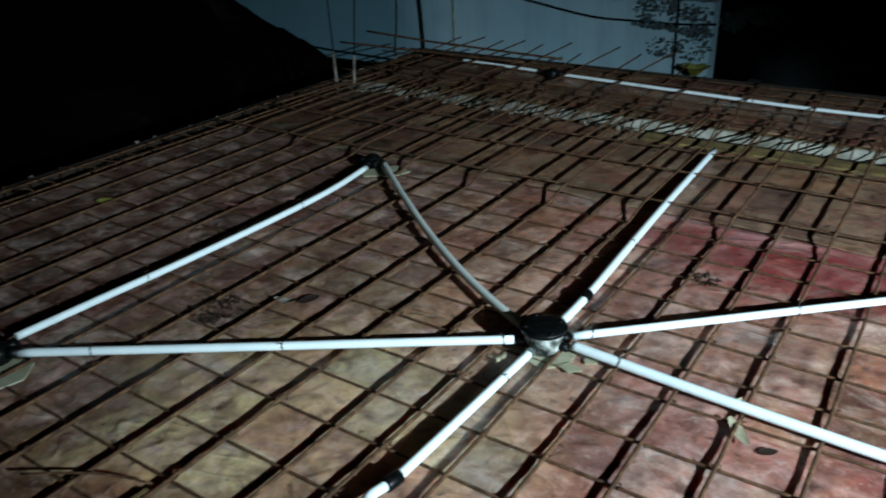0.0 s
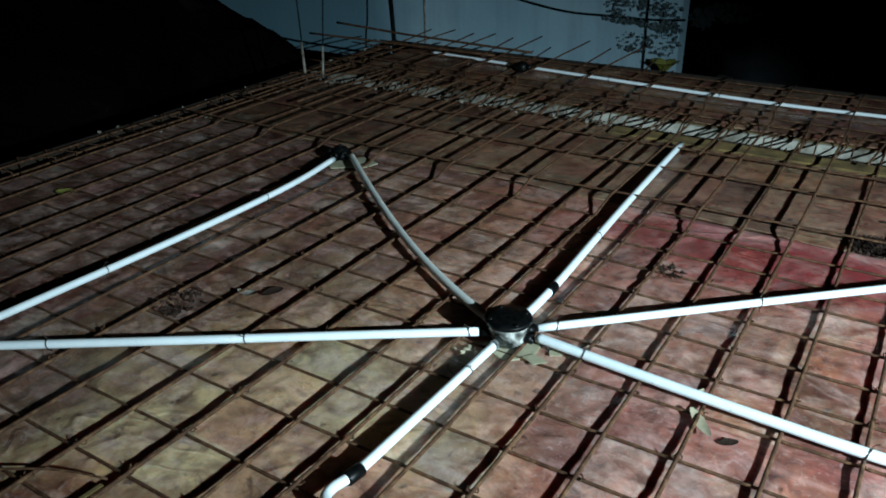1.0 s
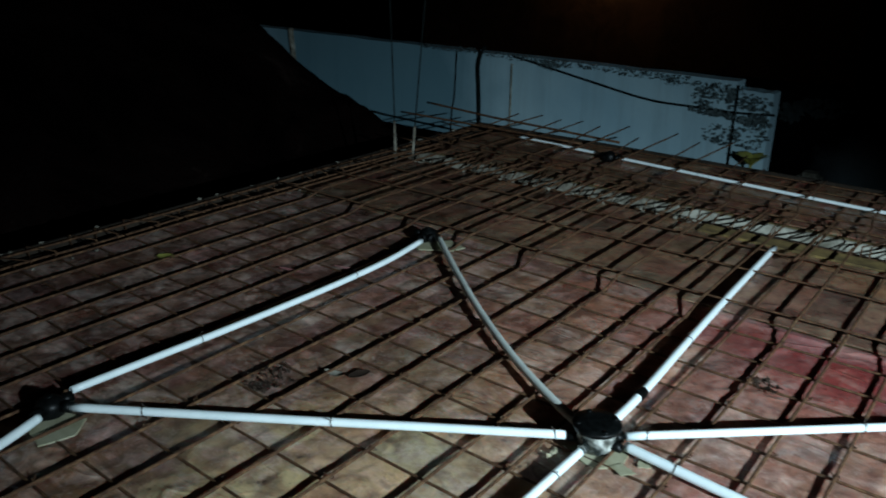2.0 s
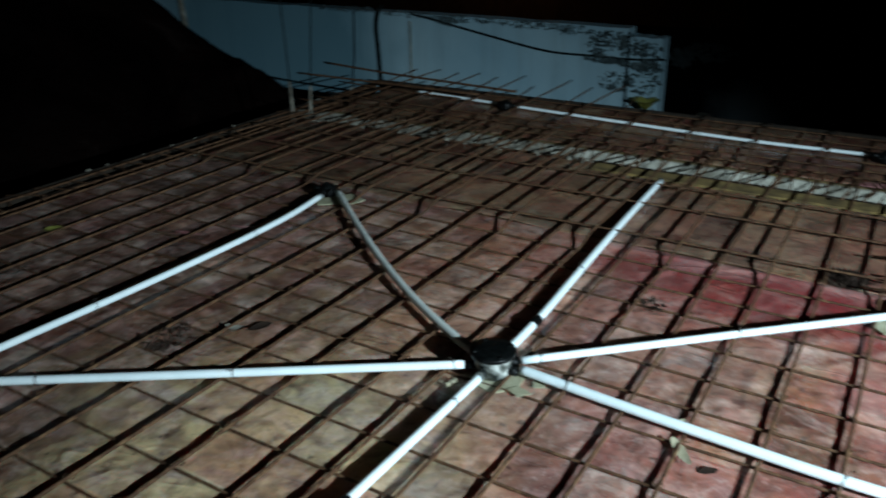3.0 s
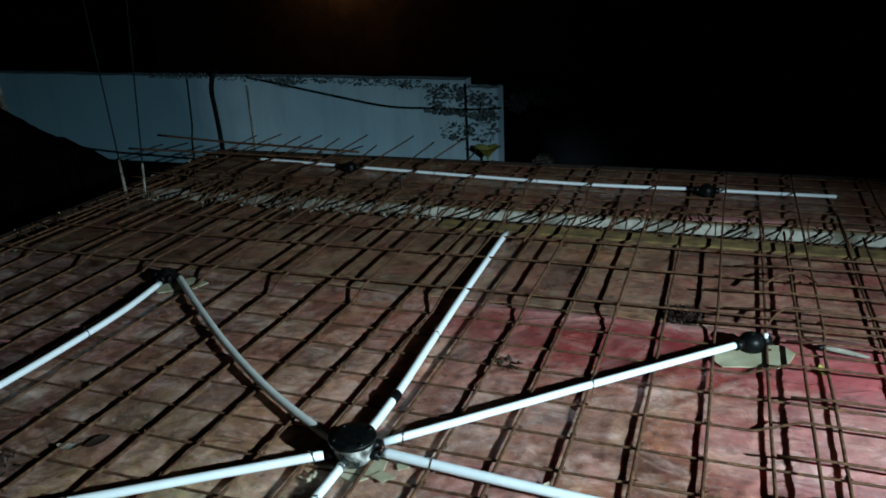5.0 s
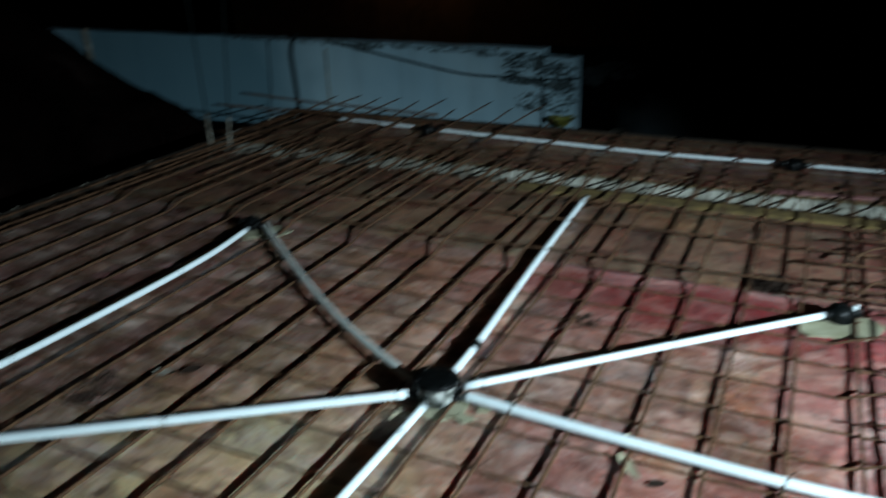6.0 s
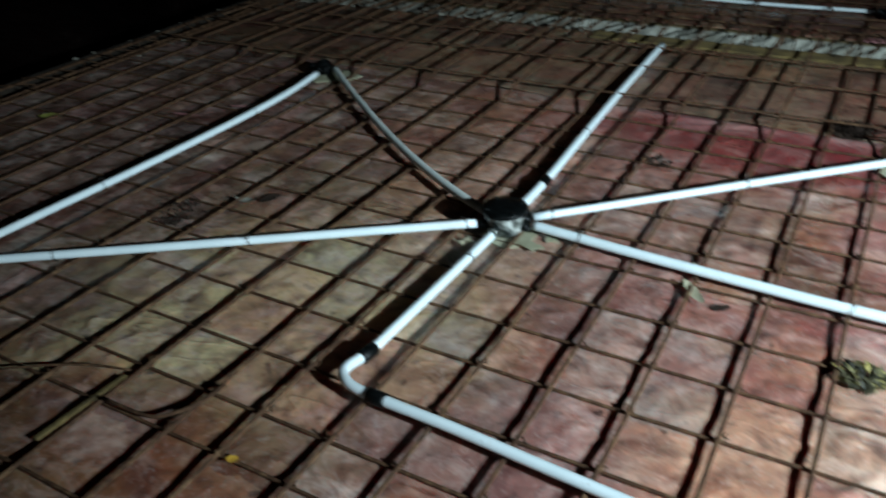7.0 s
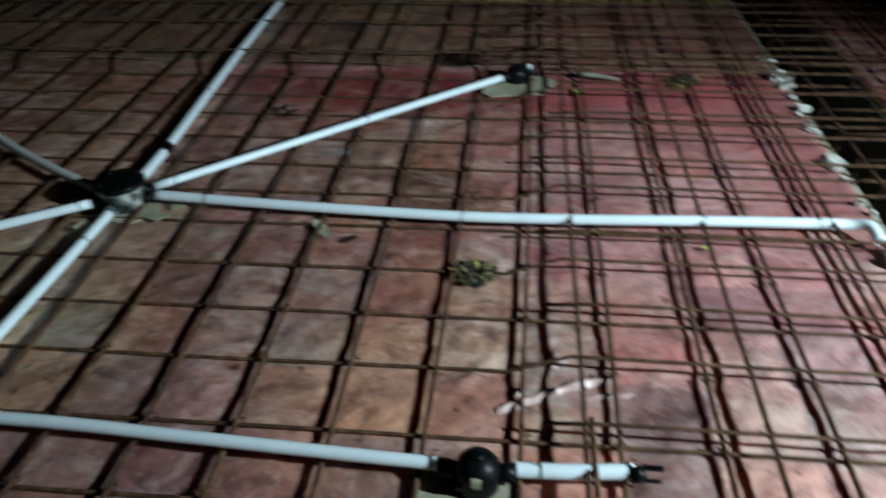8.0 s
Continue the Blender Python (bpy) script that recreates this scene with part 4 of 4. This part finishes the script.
main_box = thing("junction_box", "large round box with a black lid and taped side", "junction box", "round conduit boxes", at=(*foot(*BOX), 0))
place("body", mesh_of("body", *lathe([(0.030, 0.004), (0.041, 0.007), (0.047, 0.016), (0.0505, 0.032), (0.0535, 0.058), (0.0545, 0.060), (0.0545, 0.066), (0.052, 0.068)], 36), M_CLEAR, True), main_box, label="shiny translucent taped side")
main_lid = place("lid", mesh_of("lid", *lathe([(0.056, 0.067), (0.0605, 0.069), (0.061, 0.077), (0.0592, 0.080), (0.033, 0.0825), (0.01, 0.083)], 40), M_BLACK, True), main_box, label="black plastic lid")
for a in (0.9, 2.5, 3.9, 5.6):
    place("lug", mesh_of("lug", *lug(a, 0.049, 0.0815), M_BLACK, True), main_lid)
for q, col in (((-0.80, 1.494), M_BLACK), ((-0.72, 1.841), M_BLACK), ((-0.482, 2.3), M_BLACK), ((-0.17, 1.985), M_BLACK), ((-0.066, 1.703), M_BLACK), ((-0.473, 1.45), M_CLEAR)):
    place("spout", mesh_of("spout", *collar_data(toward(*BOX, *q), 0.048, PZ, 0.022, 0.0148 if q[0] == -0.17 else 0.0119), col, True), main_box)


# ---- boards, paper and litter on the sheet ----
def ragged_board(name, label, cat, outline, z, thick, mat):
    cx = sum(p[0] for p in outline) / len(outline)
    cy = sum(p[1] for p in outline) / len(outline)
    pts = []
    for (ax, ay), (bx, by) in zip(outline, outline[1:] + outline[:1]):
        for k in range(3):
            t = k / 3
            pts.append((ax + (bx - ax) * t + rng.uniform(-1, 1) * 0.003 - cx, ay + (by - ay) * t + rng.uniform(-1, 1) * 0.003 - cy))
    n = len(pts)
    v = [(x, y, 0) for x, y in pts] + [(x, y, thick) for x, y in pts]
    f = [tuple(range(n - 1, -1, -1)), tuple(range(n, 2 * n))] + [(i, (i + 1) % n, n + (i + 1) % n, n + i) for i in range(n)]
    ob = place(name, mesh_of(name, v, f, mat), m=pose(cx, cy, z))
    return tagged(ob, label, cat)


ragged_board("backing_board", "pale board scrap under the large box", "board", [(-0.53, 1.705), (-0.505, 1.675), (-0.445, 1.662), (-0.39, 1.705), (-0.40, 1.79), (-0.47, 1.80)], 0.004, 0.004, M_BOARD)
ragged_board("paper_scrap", "pale paper scrap by the large box", "paper", [(-0.415, 1.690), (-0.375, 1.677), (-0.352, 1.702), (-0.392, 1.722)], 0.009, 0.002, M_BOARD)
ragged_board("paper_scrap", "pale paper scrap by the large box", "paper", [(-0.358, 1.735), (-0.335, 1.75), (-0.345, 1.79), (-0.375, 1.775)], 0.007, 0.002, M_BOARD)
ragged_board("backing_board", "pale greenish board scrap under the end box", "board", [(0.345, 2.50), (0.375, 2.462), (0.545, 2.50), (0.585, 2.60), (0.55, 2.645), (0.36, 2.58)], 0.006, 0.004, M_BOARD)
ragged_board("backing_board", "pale board scrap under the small box", "board", [(-1.76, 2.53), (-1.70, 2.49), (-1.58, 2.57), (-1.56, 2.63), (-1.66, 2.66)], 0.006, 0.004, M_BOARD)
ragged_board("backing_board", "dull green board scrap under the sticker box", "board", [(0.345, 0.92), (0.50, 0.915), (0.505, 1.0), (0.35, 1.02)], 0.006, 0.004, M_BOARD)
ragged_board("backing_board", "pale board scrap under the corner box", "board", [(-1.66, 0.88), (-1.56, 0.86), (-1.53, 0.94), (-1.58, 1.0), (-1.65, 0.98)], 0.006, 0.004, M_BOARD)
ragged_board("pink_sheet", "torn pink plastic strip beyond the beam", "plastic strip", [(0.17, 3.80), (0.6, 3.85), (0.62, 3.90), (0.2, 3.86)], 0.006, 0.003, M_PINK)


def leaf(label, x, y, length, width, turn, mat, z=0.010, curl=0.4):
    v, f = [], []
    n = 10
    for i in range(n + 1):
        t = i / n
        hw = width / 2 * math.sin(math.pi * min(1.0, t * 0.92 + 0.05)) ** 0.7
        zc = curl * length * (t - 0.5) ** 2
        v += [(length * (t - 0.5), -hw, zc + 0.2 * hw), (length * (t - 0.5), 0, zc), (length * (t - 0.5), hw * rng.uniform(0.8, 1.1), zc + 0.25 * hw)]
    for i in range(n):
        a = 3 * i
        f += [(a, a + 3, a + 4, a + 1), (a + 1, a + 4, a + 5, a + 2)]
    m = len(v)
    v += [(p[0], p[1], p[2] - 0.0012) for p in v[:m]]
    f += [tuple(reversed([i + m for i in q])) for q in f[:2 * n]]
    ob = place("fallen_leaf", mesh_of("fallen_leaf", v, f, mat, True), m=pose(x, y, z, rng.uniform(-6, 6), rng.uniform(-6, 6), turn))
    return tagged(ob, label, "leaf")


leaf("dry pale leaf curled on the red sheet", 0.035, 1.665, 0.095, 0.026, -50, M_LEAF, 0.012, 0.25)
leaf("small pale leaf fragment beside the conduit", 0.0, 1.762, 0.05, 0.018, 70, M_LEAF)
leaf("dark wet leaf flat on the red sheet", 0.102, 1.638, 0.042, 0.022, 35, M_LUMP, 0.008, 0.1)
leaf("dark wet leaf flat on the brown sheet", -1.185, 1.62, 0.065, 0.04, 60, M_LUMP, 0.008, 0.1)
leaf("pale crumpled leaf on the brown sheet", -1.235, 1.575, 0.07, 0.03, 20, M_CRUMB, 0.010, 0.6)
leaf("yellow leaf on the dusty sheet", -2.42, 1.78, 0.09, 0.05, 10, M_YELLOW, 0.010, 0.2)
leaf("small yellow leaf near the bars", 0.65, 2.505, 0.06, 0.025, 100, M_YELLOW, 0.010, 0.4)
leaf("small yellow leaf near the long conduit", 0.896, 1.66, 0.022, 0.018, 0, M_YELLOW, 0.010, 0.2)
leaf("small orange-yellow leaf on the dusty sheet", -0.563, 0.794, 0.022, 0.018, 30, M_AMBER, 0.010, 0.2)
leaf("pale pinkish torn plastic strip on the sheet", -1.93, 2.01, 0.12, 0.014, 10, M_PINK, 0.010, 0.1)
leaf("pale pinkish torn plastic strip on the sheet", -1.79, 2.16, 0.10, 0.012, 20, M_PINK, 0.010, 0.1)

stub = thing("pipe_offcut", "dirty white conduit offcut crushed flat at one end", "pipe offcut", at=(0, 0, 0))
place("pipe", mesh_of("pipe", *tube_data([(0.655, 2.64, 0.02), (0.68, 2.638, 0.02), (0.73, 2.63, 0.017), (0.785, 2.622, 0.012)], 0.011, 10, True, [0.006, 0.008, 0.008, 0.004]), M_CRUMB, True), stub)
place("ring", mesh_of("ring", *tube_data([(0.645, 2.641, 0.018), (0.66, 2.64, 0.018)], 0.009, 10), M_BLACK, True), stub, label="black plastic ring")


def timber(label, a, b, wdt, mat):
    a, b = Vector(a), Vector(b)
    ob = place("wood_strip", mesh_of("wood_strip", *bevel_block(0, (b - a).length, -wdt / 2, wdt / 2, -0.004, 0.003, 0.0012), mat), m=turned(a, b))
    return tagged(ob, label, "wood strip")


timber("dull tan wood lath lying along a steel bar", (-0.931, 0.655, 0.0145), (-0.922, 0.862, 0.0145), 0.011, M_PLANK)


def tuft(label, x, y, rad, n, mat, seed, name="weed_clump"):
    r = random.Random(seed)
    v, f = [], []
    for _ in range(n):
        a, d = r.uniform(0, 6.28), rad * math.sqrt(r.random())
        px, py = d * math.cos(a), d * math.sin(a)
        h = 0.006 + 0.028 * r.random() * (1 - d / rad)
        t, l, wd = r.uniform(0, 6.28), r.uniform(0.008, 0.022), r.uniform(0.003, 0.007)
        c, s = math.cos(t), math.sin(t)
        k = len(v)
        v += [(px - s * wd, py + c * wd, h), (px + c * l, py + s * l, h + r.uniform(-0.004, 0.012)), (px + s * wd, py - c * wd, h), (px - c * l * 0.6, py - s * l * 0.6, max(0.0, h - 0.01))]
        f.append((k, k + 1, k + 2, k + 3))
    ob = place(name, mesh_of(name, v, f, mat), m=pose(x, y, 0.004))
    return tagged(ob, label, "weeds", kind="stuff")


tuft("small clump of withered weeds on the sheet", 0.395, 1.53, 0.045, 130, M_WEED, 1)


def lump(label, cat, x, y, rx, ry, rz, mat, seed):
    bm = bmesh.new()
    bmesh.ops.create_icosphere(bm, subdivisions=3, radius=1)
    for p in bm.verts:
        k = 1 + 0.28 * noise.noise(p.co * 1.8 + Vector((seed, 0, 0))) + 0.12 * noise.noise(p.co * 5 + Vector((0, seed, 0)))
        p.co = Vector((p.co.x * rx * k, p.co.y * ry * k, max(0.0, (p.co.z + 0.35) * rz * k)))
    v = [p.co.copy() for p in bm.verts]
    bm.verts.index_update()
    f = [tuple(q.index for q in p.verts) for p in bm.faces]
    bm.free()
    return tagged(place("mud_lump", mesh_of("mud_lump", v, f, mat, True), m=pose(x, y, 0.006)), label, cat)


lump("small brown mud lump on the sheet", "mud lump", 0.985, 2.62, 0.035, 0.025, 0.02, M_LUMP, 6)
tuft("dark matted wad of mud and fibres by the bars", 0.25, 2.79, 0.07, 320, M_LUMP, 9, "mud_wad")
tuft("few withered scraps on the sheet", -0.24, 2.31, 0.04, 30, M_LUMP, 3)
tuft("few withered scraps on the sheet", -1.38, 1.44, 0.08, 60, M_LUMP, 4)
tuft("withered scraps on the sheet", 0.99, 2.62, 0.06, 90, M_WEED, 5)
tuft("yellowed scraps by the large box", -0.545, 1.64, 0.018, 14, M_LEAF, 6)


def rubble(label, a, b, n, size, mat, seed, z=0.0, spread=0.03):
    r = random.Random(seed)
    parts = []
    a, b = Vector(a), Vector(b)
    for _ in range(n):
        p = a.lerp(b, r.random()) + Vector((r.uniform(-spread, spread), r.uniform(-spread, spread), 0))
        sx, sy, sz = (size * r.uniform(0.4, 1.3) for _ in range(3))
        rot = Euler((r.uniform(-0.4, 0.4), r.uniform(-0.4, 0.4), r.uniform(0, 6))).to_matrix()
        v, f = block_data(-sx, sx, -sy, sy, 0, sz)
        v = [p + Vector((0, 0, z)) + rot @ Vector((c[0] * r.uniform(0.6, 1.1), c[1] * r.uniform(0.6, 1.1), c[2])) for c in v]
        parts.append((v, f))
    ob = place("mortar_lumps", mesh_of("mortar_lumps", *join(*parts), mat))
    return tagged(ob, label, "mortar lumps", kind="stuff")


rubble("pale mortar lumps along the lip of the side beam", (1.292, 1.35, 0), (1.30, 2.95, 0), 34, 0.010, M_MORTAR, 21, 0.003, 0.012)
rubble("larger pale mortar lumps along the lip of the side beam", (1.285, 1.6, 0), (1.30, 2.9, 0), 9, 0.026, M_MORTAR, 22, 0.003, 0.012)
rubble("pale mortar crumbs along the edge of the slab", (-2.74, 0.2, 0), (-2.72, 3.5, 0), 34, 0.006, M_CRUMB, 23, 0.002, 0.03)
rubble("pale mortar crumbs on the edge board", (-2.978, 0.2, 0.0), (-2.978, 4.5, 0.0), 24, 0.007, M_CRUMB, 24, 0.0, 0.008)
rubble("pale mortar crumbs beside the beam", (-2.7, 3.57, 0), (-0.9, 3.57, 0), 30, 0.010, M_CRUMB, 25, 0.006, 0.02)

rubble("few pale scraps of litter on the dark bank", (-4.4, 1.5, 0), (-4.7, 4.0, 0), 7, 0.02, M_MORTAR, 26, 0.42, 0.12)

# ---- column bars ----
column = thing("column_bars", "tall upright steel bars splashed with pale cement", "column bars", at=(-2.85, 3.68, 0))
for x, lean, top, c0, c1, mat in ((-2.865, -0.03, 2.2, -0.05, 0.195, M_CRUMB), (-2.73, 0.11, 2.2, -0.05, 0.185, M_CRUMB)):
    bx, by = x + 2.85, -0.03
    # steel coloured near black so the uprights read as unlit silhouettes
    bar(column, [(bx, by, -0.38), (bx + lean * 0.2, by, 0.2), (bx + lean * top, by, top)], r=0.0042, wob=0.010, name="upright", mat=M_BUSH)
    place("cement_coat", mesh_of("cement_coat", *tube_data([(bx, by, c0), (bx + lean * 0.5 * c1, by, (c0 + c1) * 0.5), (bx + lean * c1, by, c1)], 0.008, 8, True, [0.0095, 0.008, 0.006]), mat, True), column, label="pale cement splash")

# ---- on the boundary wall ----
wf = WALL_Y - 0.02
drain = thing("hanging_hose", "dark hose hanging down the boundary wall", "hose", at=(0, 0, 0))
place("hose", mesh_of("hose", *tube_data(smooth_path([(-4.796, wf + 0.04, 0.16), (-4.80, wf - 0.02, 0.12), (-4.861, wf, -0.047), (-4.847, wf, -0.289), (-4.833, wf, -0.6), (-4.82, wf, -1.4), (-4.83, wf, GROUND)]), 0.02, 8), M_BUSH, True), drain)
cable = thing("cable", "dark cable sagging along the boundary wall", "cable", at=(0, 0, 0))
place("wire", mesh_of("wire", *tube_data(smooth_path([(-4.4, wf, 0.10), (-4.093, wf, 0.049), (-3.451, wf, -0.068), (-2.836, wf, -0.169), (-2.361, wf, -0.181), (-1.989, wf, -0.185), (-1.67, wf, -0.165)]), 0.011, 7), M_BUSH, True), cable)
for x0, z0, x1, z1, r, m, nm in ((-5.168, 0.09, -5.246, -0.9, 0.008, M_BUSH, "dark"), (-4.424, 0.02, -4.45, -1.2, 0.010, M_LIME, "pale"), (-7.95, 0.16, -7.88, -1.0, 0.04, M_LIME, "pale")):
    st = thing("wall_pipe", nm + " thin pipe fixed down the boundary wall", "pipe", at=(0, 0, 0))
    place("pipe", mesh_of("pipe", *tube_data(smooth_path([(x0, wf + 0.012, z0), ((x0 + x1) / 2 + 0.01, wf + 0.012, (z0 + z1) / 2), (x1, wf + 0.012, z1), (x1, wf + 0.012, GROUND)]), r, 8), m, True), st)


def creeper(label, spots, n, size, mat, seed, y=None):
    """Small leaves clinging to a wall: spots of (x, z, rx, rz)."""
    r = random.Random(seed)
    v, f = [], []
    yy = WALL_Y if y is None else y
    for _ in range(n):
        cx, cz, rx, rz = r.choice(spots)
        a, d = r.uniform(0, 6.28), math.sqrt(r.random())
        px, pz = cx + rx * d * math.cos(a) - 0.04, cz + rz * d * math.sin(a) - 0.04
        l = size * r.uniform(0.4, 1.3)
        t = r.uniform(0, 6.28)
        c, s = math.cos(t), math.sin(t)
        py = yy - r.uniform(0.004, 0.05)
        k = len(v)
        v += [(px - c * l, py, pz - s * l), (px - s * l * 0.5, py - r.uniform(0, 0.02), pz + c * l * 0.5), (px + c * l, py - 0.01, pz + s * l), (px + s * l * 0.5, py, pz - c * l * 0.5)]
        f.append((k, k + 1, k + 2, k + 3))
    ob = place("creeper", mesh_of("creeper", v, f, mat))
    return tagged(ob, label, "creeper", kind="stuff")


creeper("dark withered creeper spotted over the wall's end", [(-2.1, 0.02, 0.22, 0.08), (-2.25, -0.04, 0.12, 0.10), (-2.2, -0.16, 0.22, 0.03), (-1.8, -0.06, 0.15, 0.09), (-1.78, -0.20, 0.14, 0.06), (-1.80, -0.34, 0.16, 0.12), (-2.08, -0.36, 0.16, 0.10)], 520, 0.019, M_MOSS, 31)
creeper("dark creeper stems in a band across the wall's end", [(-1.85, -0.19, 0.20, 0.025), (-2.15, -0.175, 0.15, 0.018), (-2.02, -0.02, 0.03, 0.10)], 170, 0.020, M_MOSS, 35)
creeper("dark creeper tips along the top of the boundary wall", [(-4.3, 0.135, 0.45, 0.03), (-3.6, 0.125, 0.45, 0.035), (-2.9, 0.105, 0.4, 0.035), (-5.2, 0.155, 0.5, 0.03), (-2.5, 0.08, 0.2, 0.05), (-3.9, 0.09, 0.12, 0.05)], 620, 0.014, M_MOSS, 32)
creeper("dark bush against the wall behind", [(-1.75, -0.28, 0.35, 0.12), (-2.05, -0.42, 0.2, 0.14)], 260, 0.05, M_BUSH, 33, WALL_Y + 2.38)
creeper("grey sunless leaves high on the wall behind", [(-1.75, -0.42, 0.30, 0.10), (-2.1, -0.50, 0.15, 0.10)], 160, 0.045, M_MOSS, 36, WALL_Y + 2.3)
pole = thing("wall_pole", "thin dark pole standing against the boundary wall", "pole", at=(-2.005, WALL_Y - 0.03, GROUND))
place("shaft", mesh_of("shaft", *tube_data([(0, 0, 0), (0.004, 0, 1.6), (-0.003, 0, 3.06)], 0.008, 8), M_BUSH, True), pole)
post = thing("gate_post", "dim plastered post behind the boundary wall", "post", at=(-1.76, WALL_Y + 2.1, GROUND))
place("shaft", mesh_of("shaft", *bevel_block(-0.12, 0.12, -0.12, 0.12, 0, 1.86, 0.05), M_LIME), post)


def broad_leaf(x, y, z, n, seed):
    r = random.Random(seed)
    root = thing("broad_leaf_plant", "yellow-green broad-leaved plant at the wall's foot", "plant", at=(x, y, GROUND))
    place("stem", mesh_of("stem", *tube_data([(0, 0, 0), (0.02, 0, (z - GROUND) * 0.6), (0, 0, z - GROUND - 0.05)], 0.012, 6), M_YELLOW, True), root)
    for i in range(n):
        a = 2 * math.pi * i / n + r.uniform(-0.3, 0.3)
        v, f = [], []
        for k in range(7):
            t = k / 6
            hw = 0.05 * math.sin(math.pi * (0.08 + 0.9 * t))
            d = 0.14 * t
            zz = z - GROUND - 0.10 + 0.20 * t - 0.10 * t * t
            v += [(d * math.cos(a) - hw * math.sin(a), d * math.sin(a) + hw * math.cos(a), zz), (d * math.cos(a) + hw * math.sin(a), d * math.sin(a) - hw * math.cos(a), zz)]
        for k in range(6):
            f.append((2 * k, 2 * k + 1, 2 * k + 3, 2 * k + 2))
        place("leaf", mesh_of("leaf", v, f, M_YELLOW, True), root)


broad_leaf(-1.765, 7.08, -0.50, 9, 41)

# ---- far house with a dim lamp, beyond the boundary ----
house = thing("far_house", "dark far house under a dim warm lamp", "house", at=(-14, 28, GROUND))
place("wall", mesh_of("wall", *block_data(-9, 9, 0, 6, 0, 7.5), M_FAR), house)
place("roof", mesh_of("roof", [(-9.6, -0.6, 7.5), (9.6, -0.6, 7.5), (9.6, 6.6, 7.5), (-9.6, 6.6, 7.5), (-9.6, 3, 9.2), (9.6, 3, 9.2)], [(0, 1, 5, 4), (2, 3, 4, 5), (1, 2, 5), (3, 0, 4), (3, 2, 1, 0)], M_DARK), house)
far_lamp = bpy.data.lights.new("house_lamp", "POINT")
far_lamp.energy = 130
far_lamp.color = (1.0, 0.48, 0.2)
far_lamp.shadow_soft_size = 0.1
new("house_lamp", far_lamp).location = (-13.9, 27.5, 1.7)
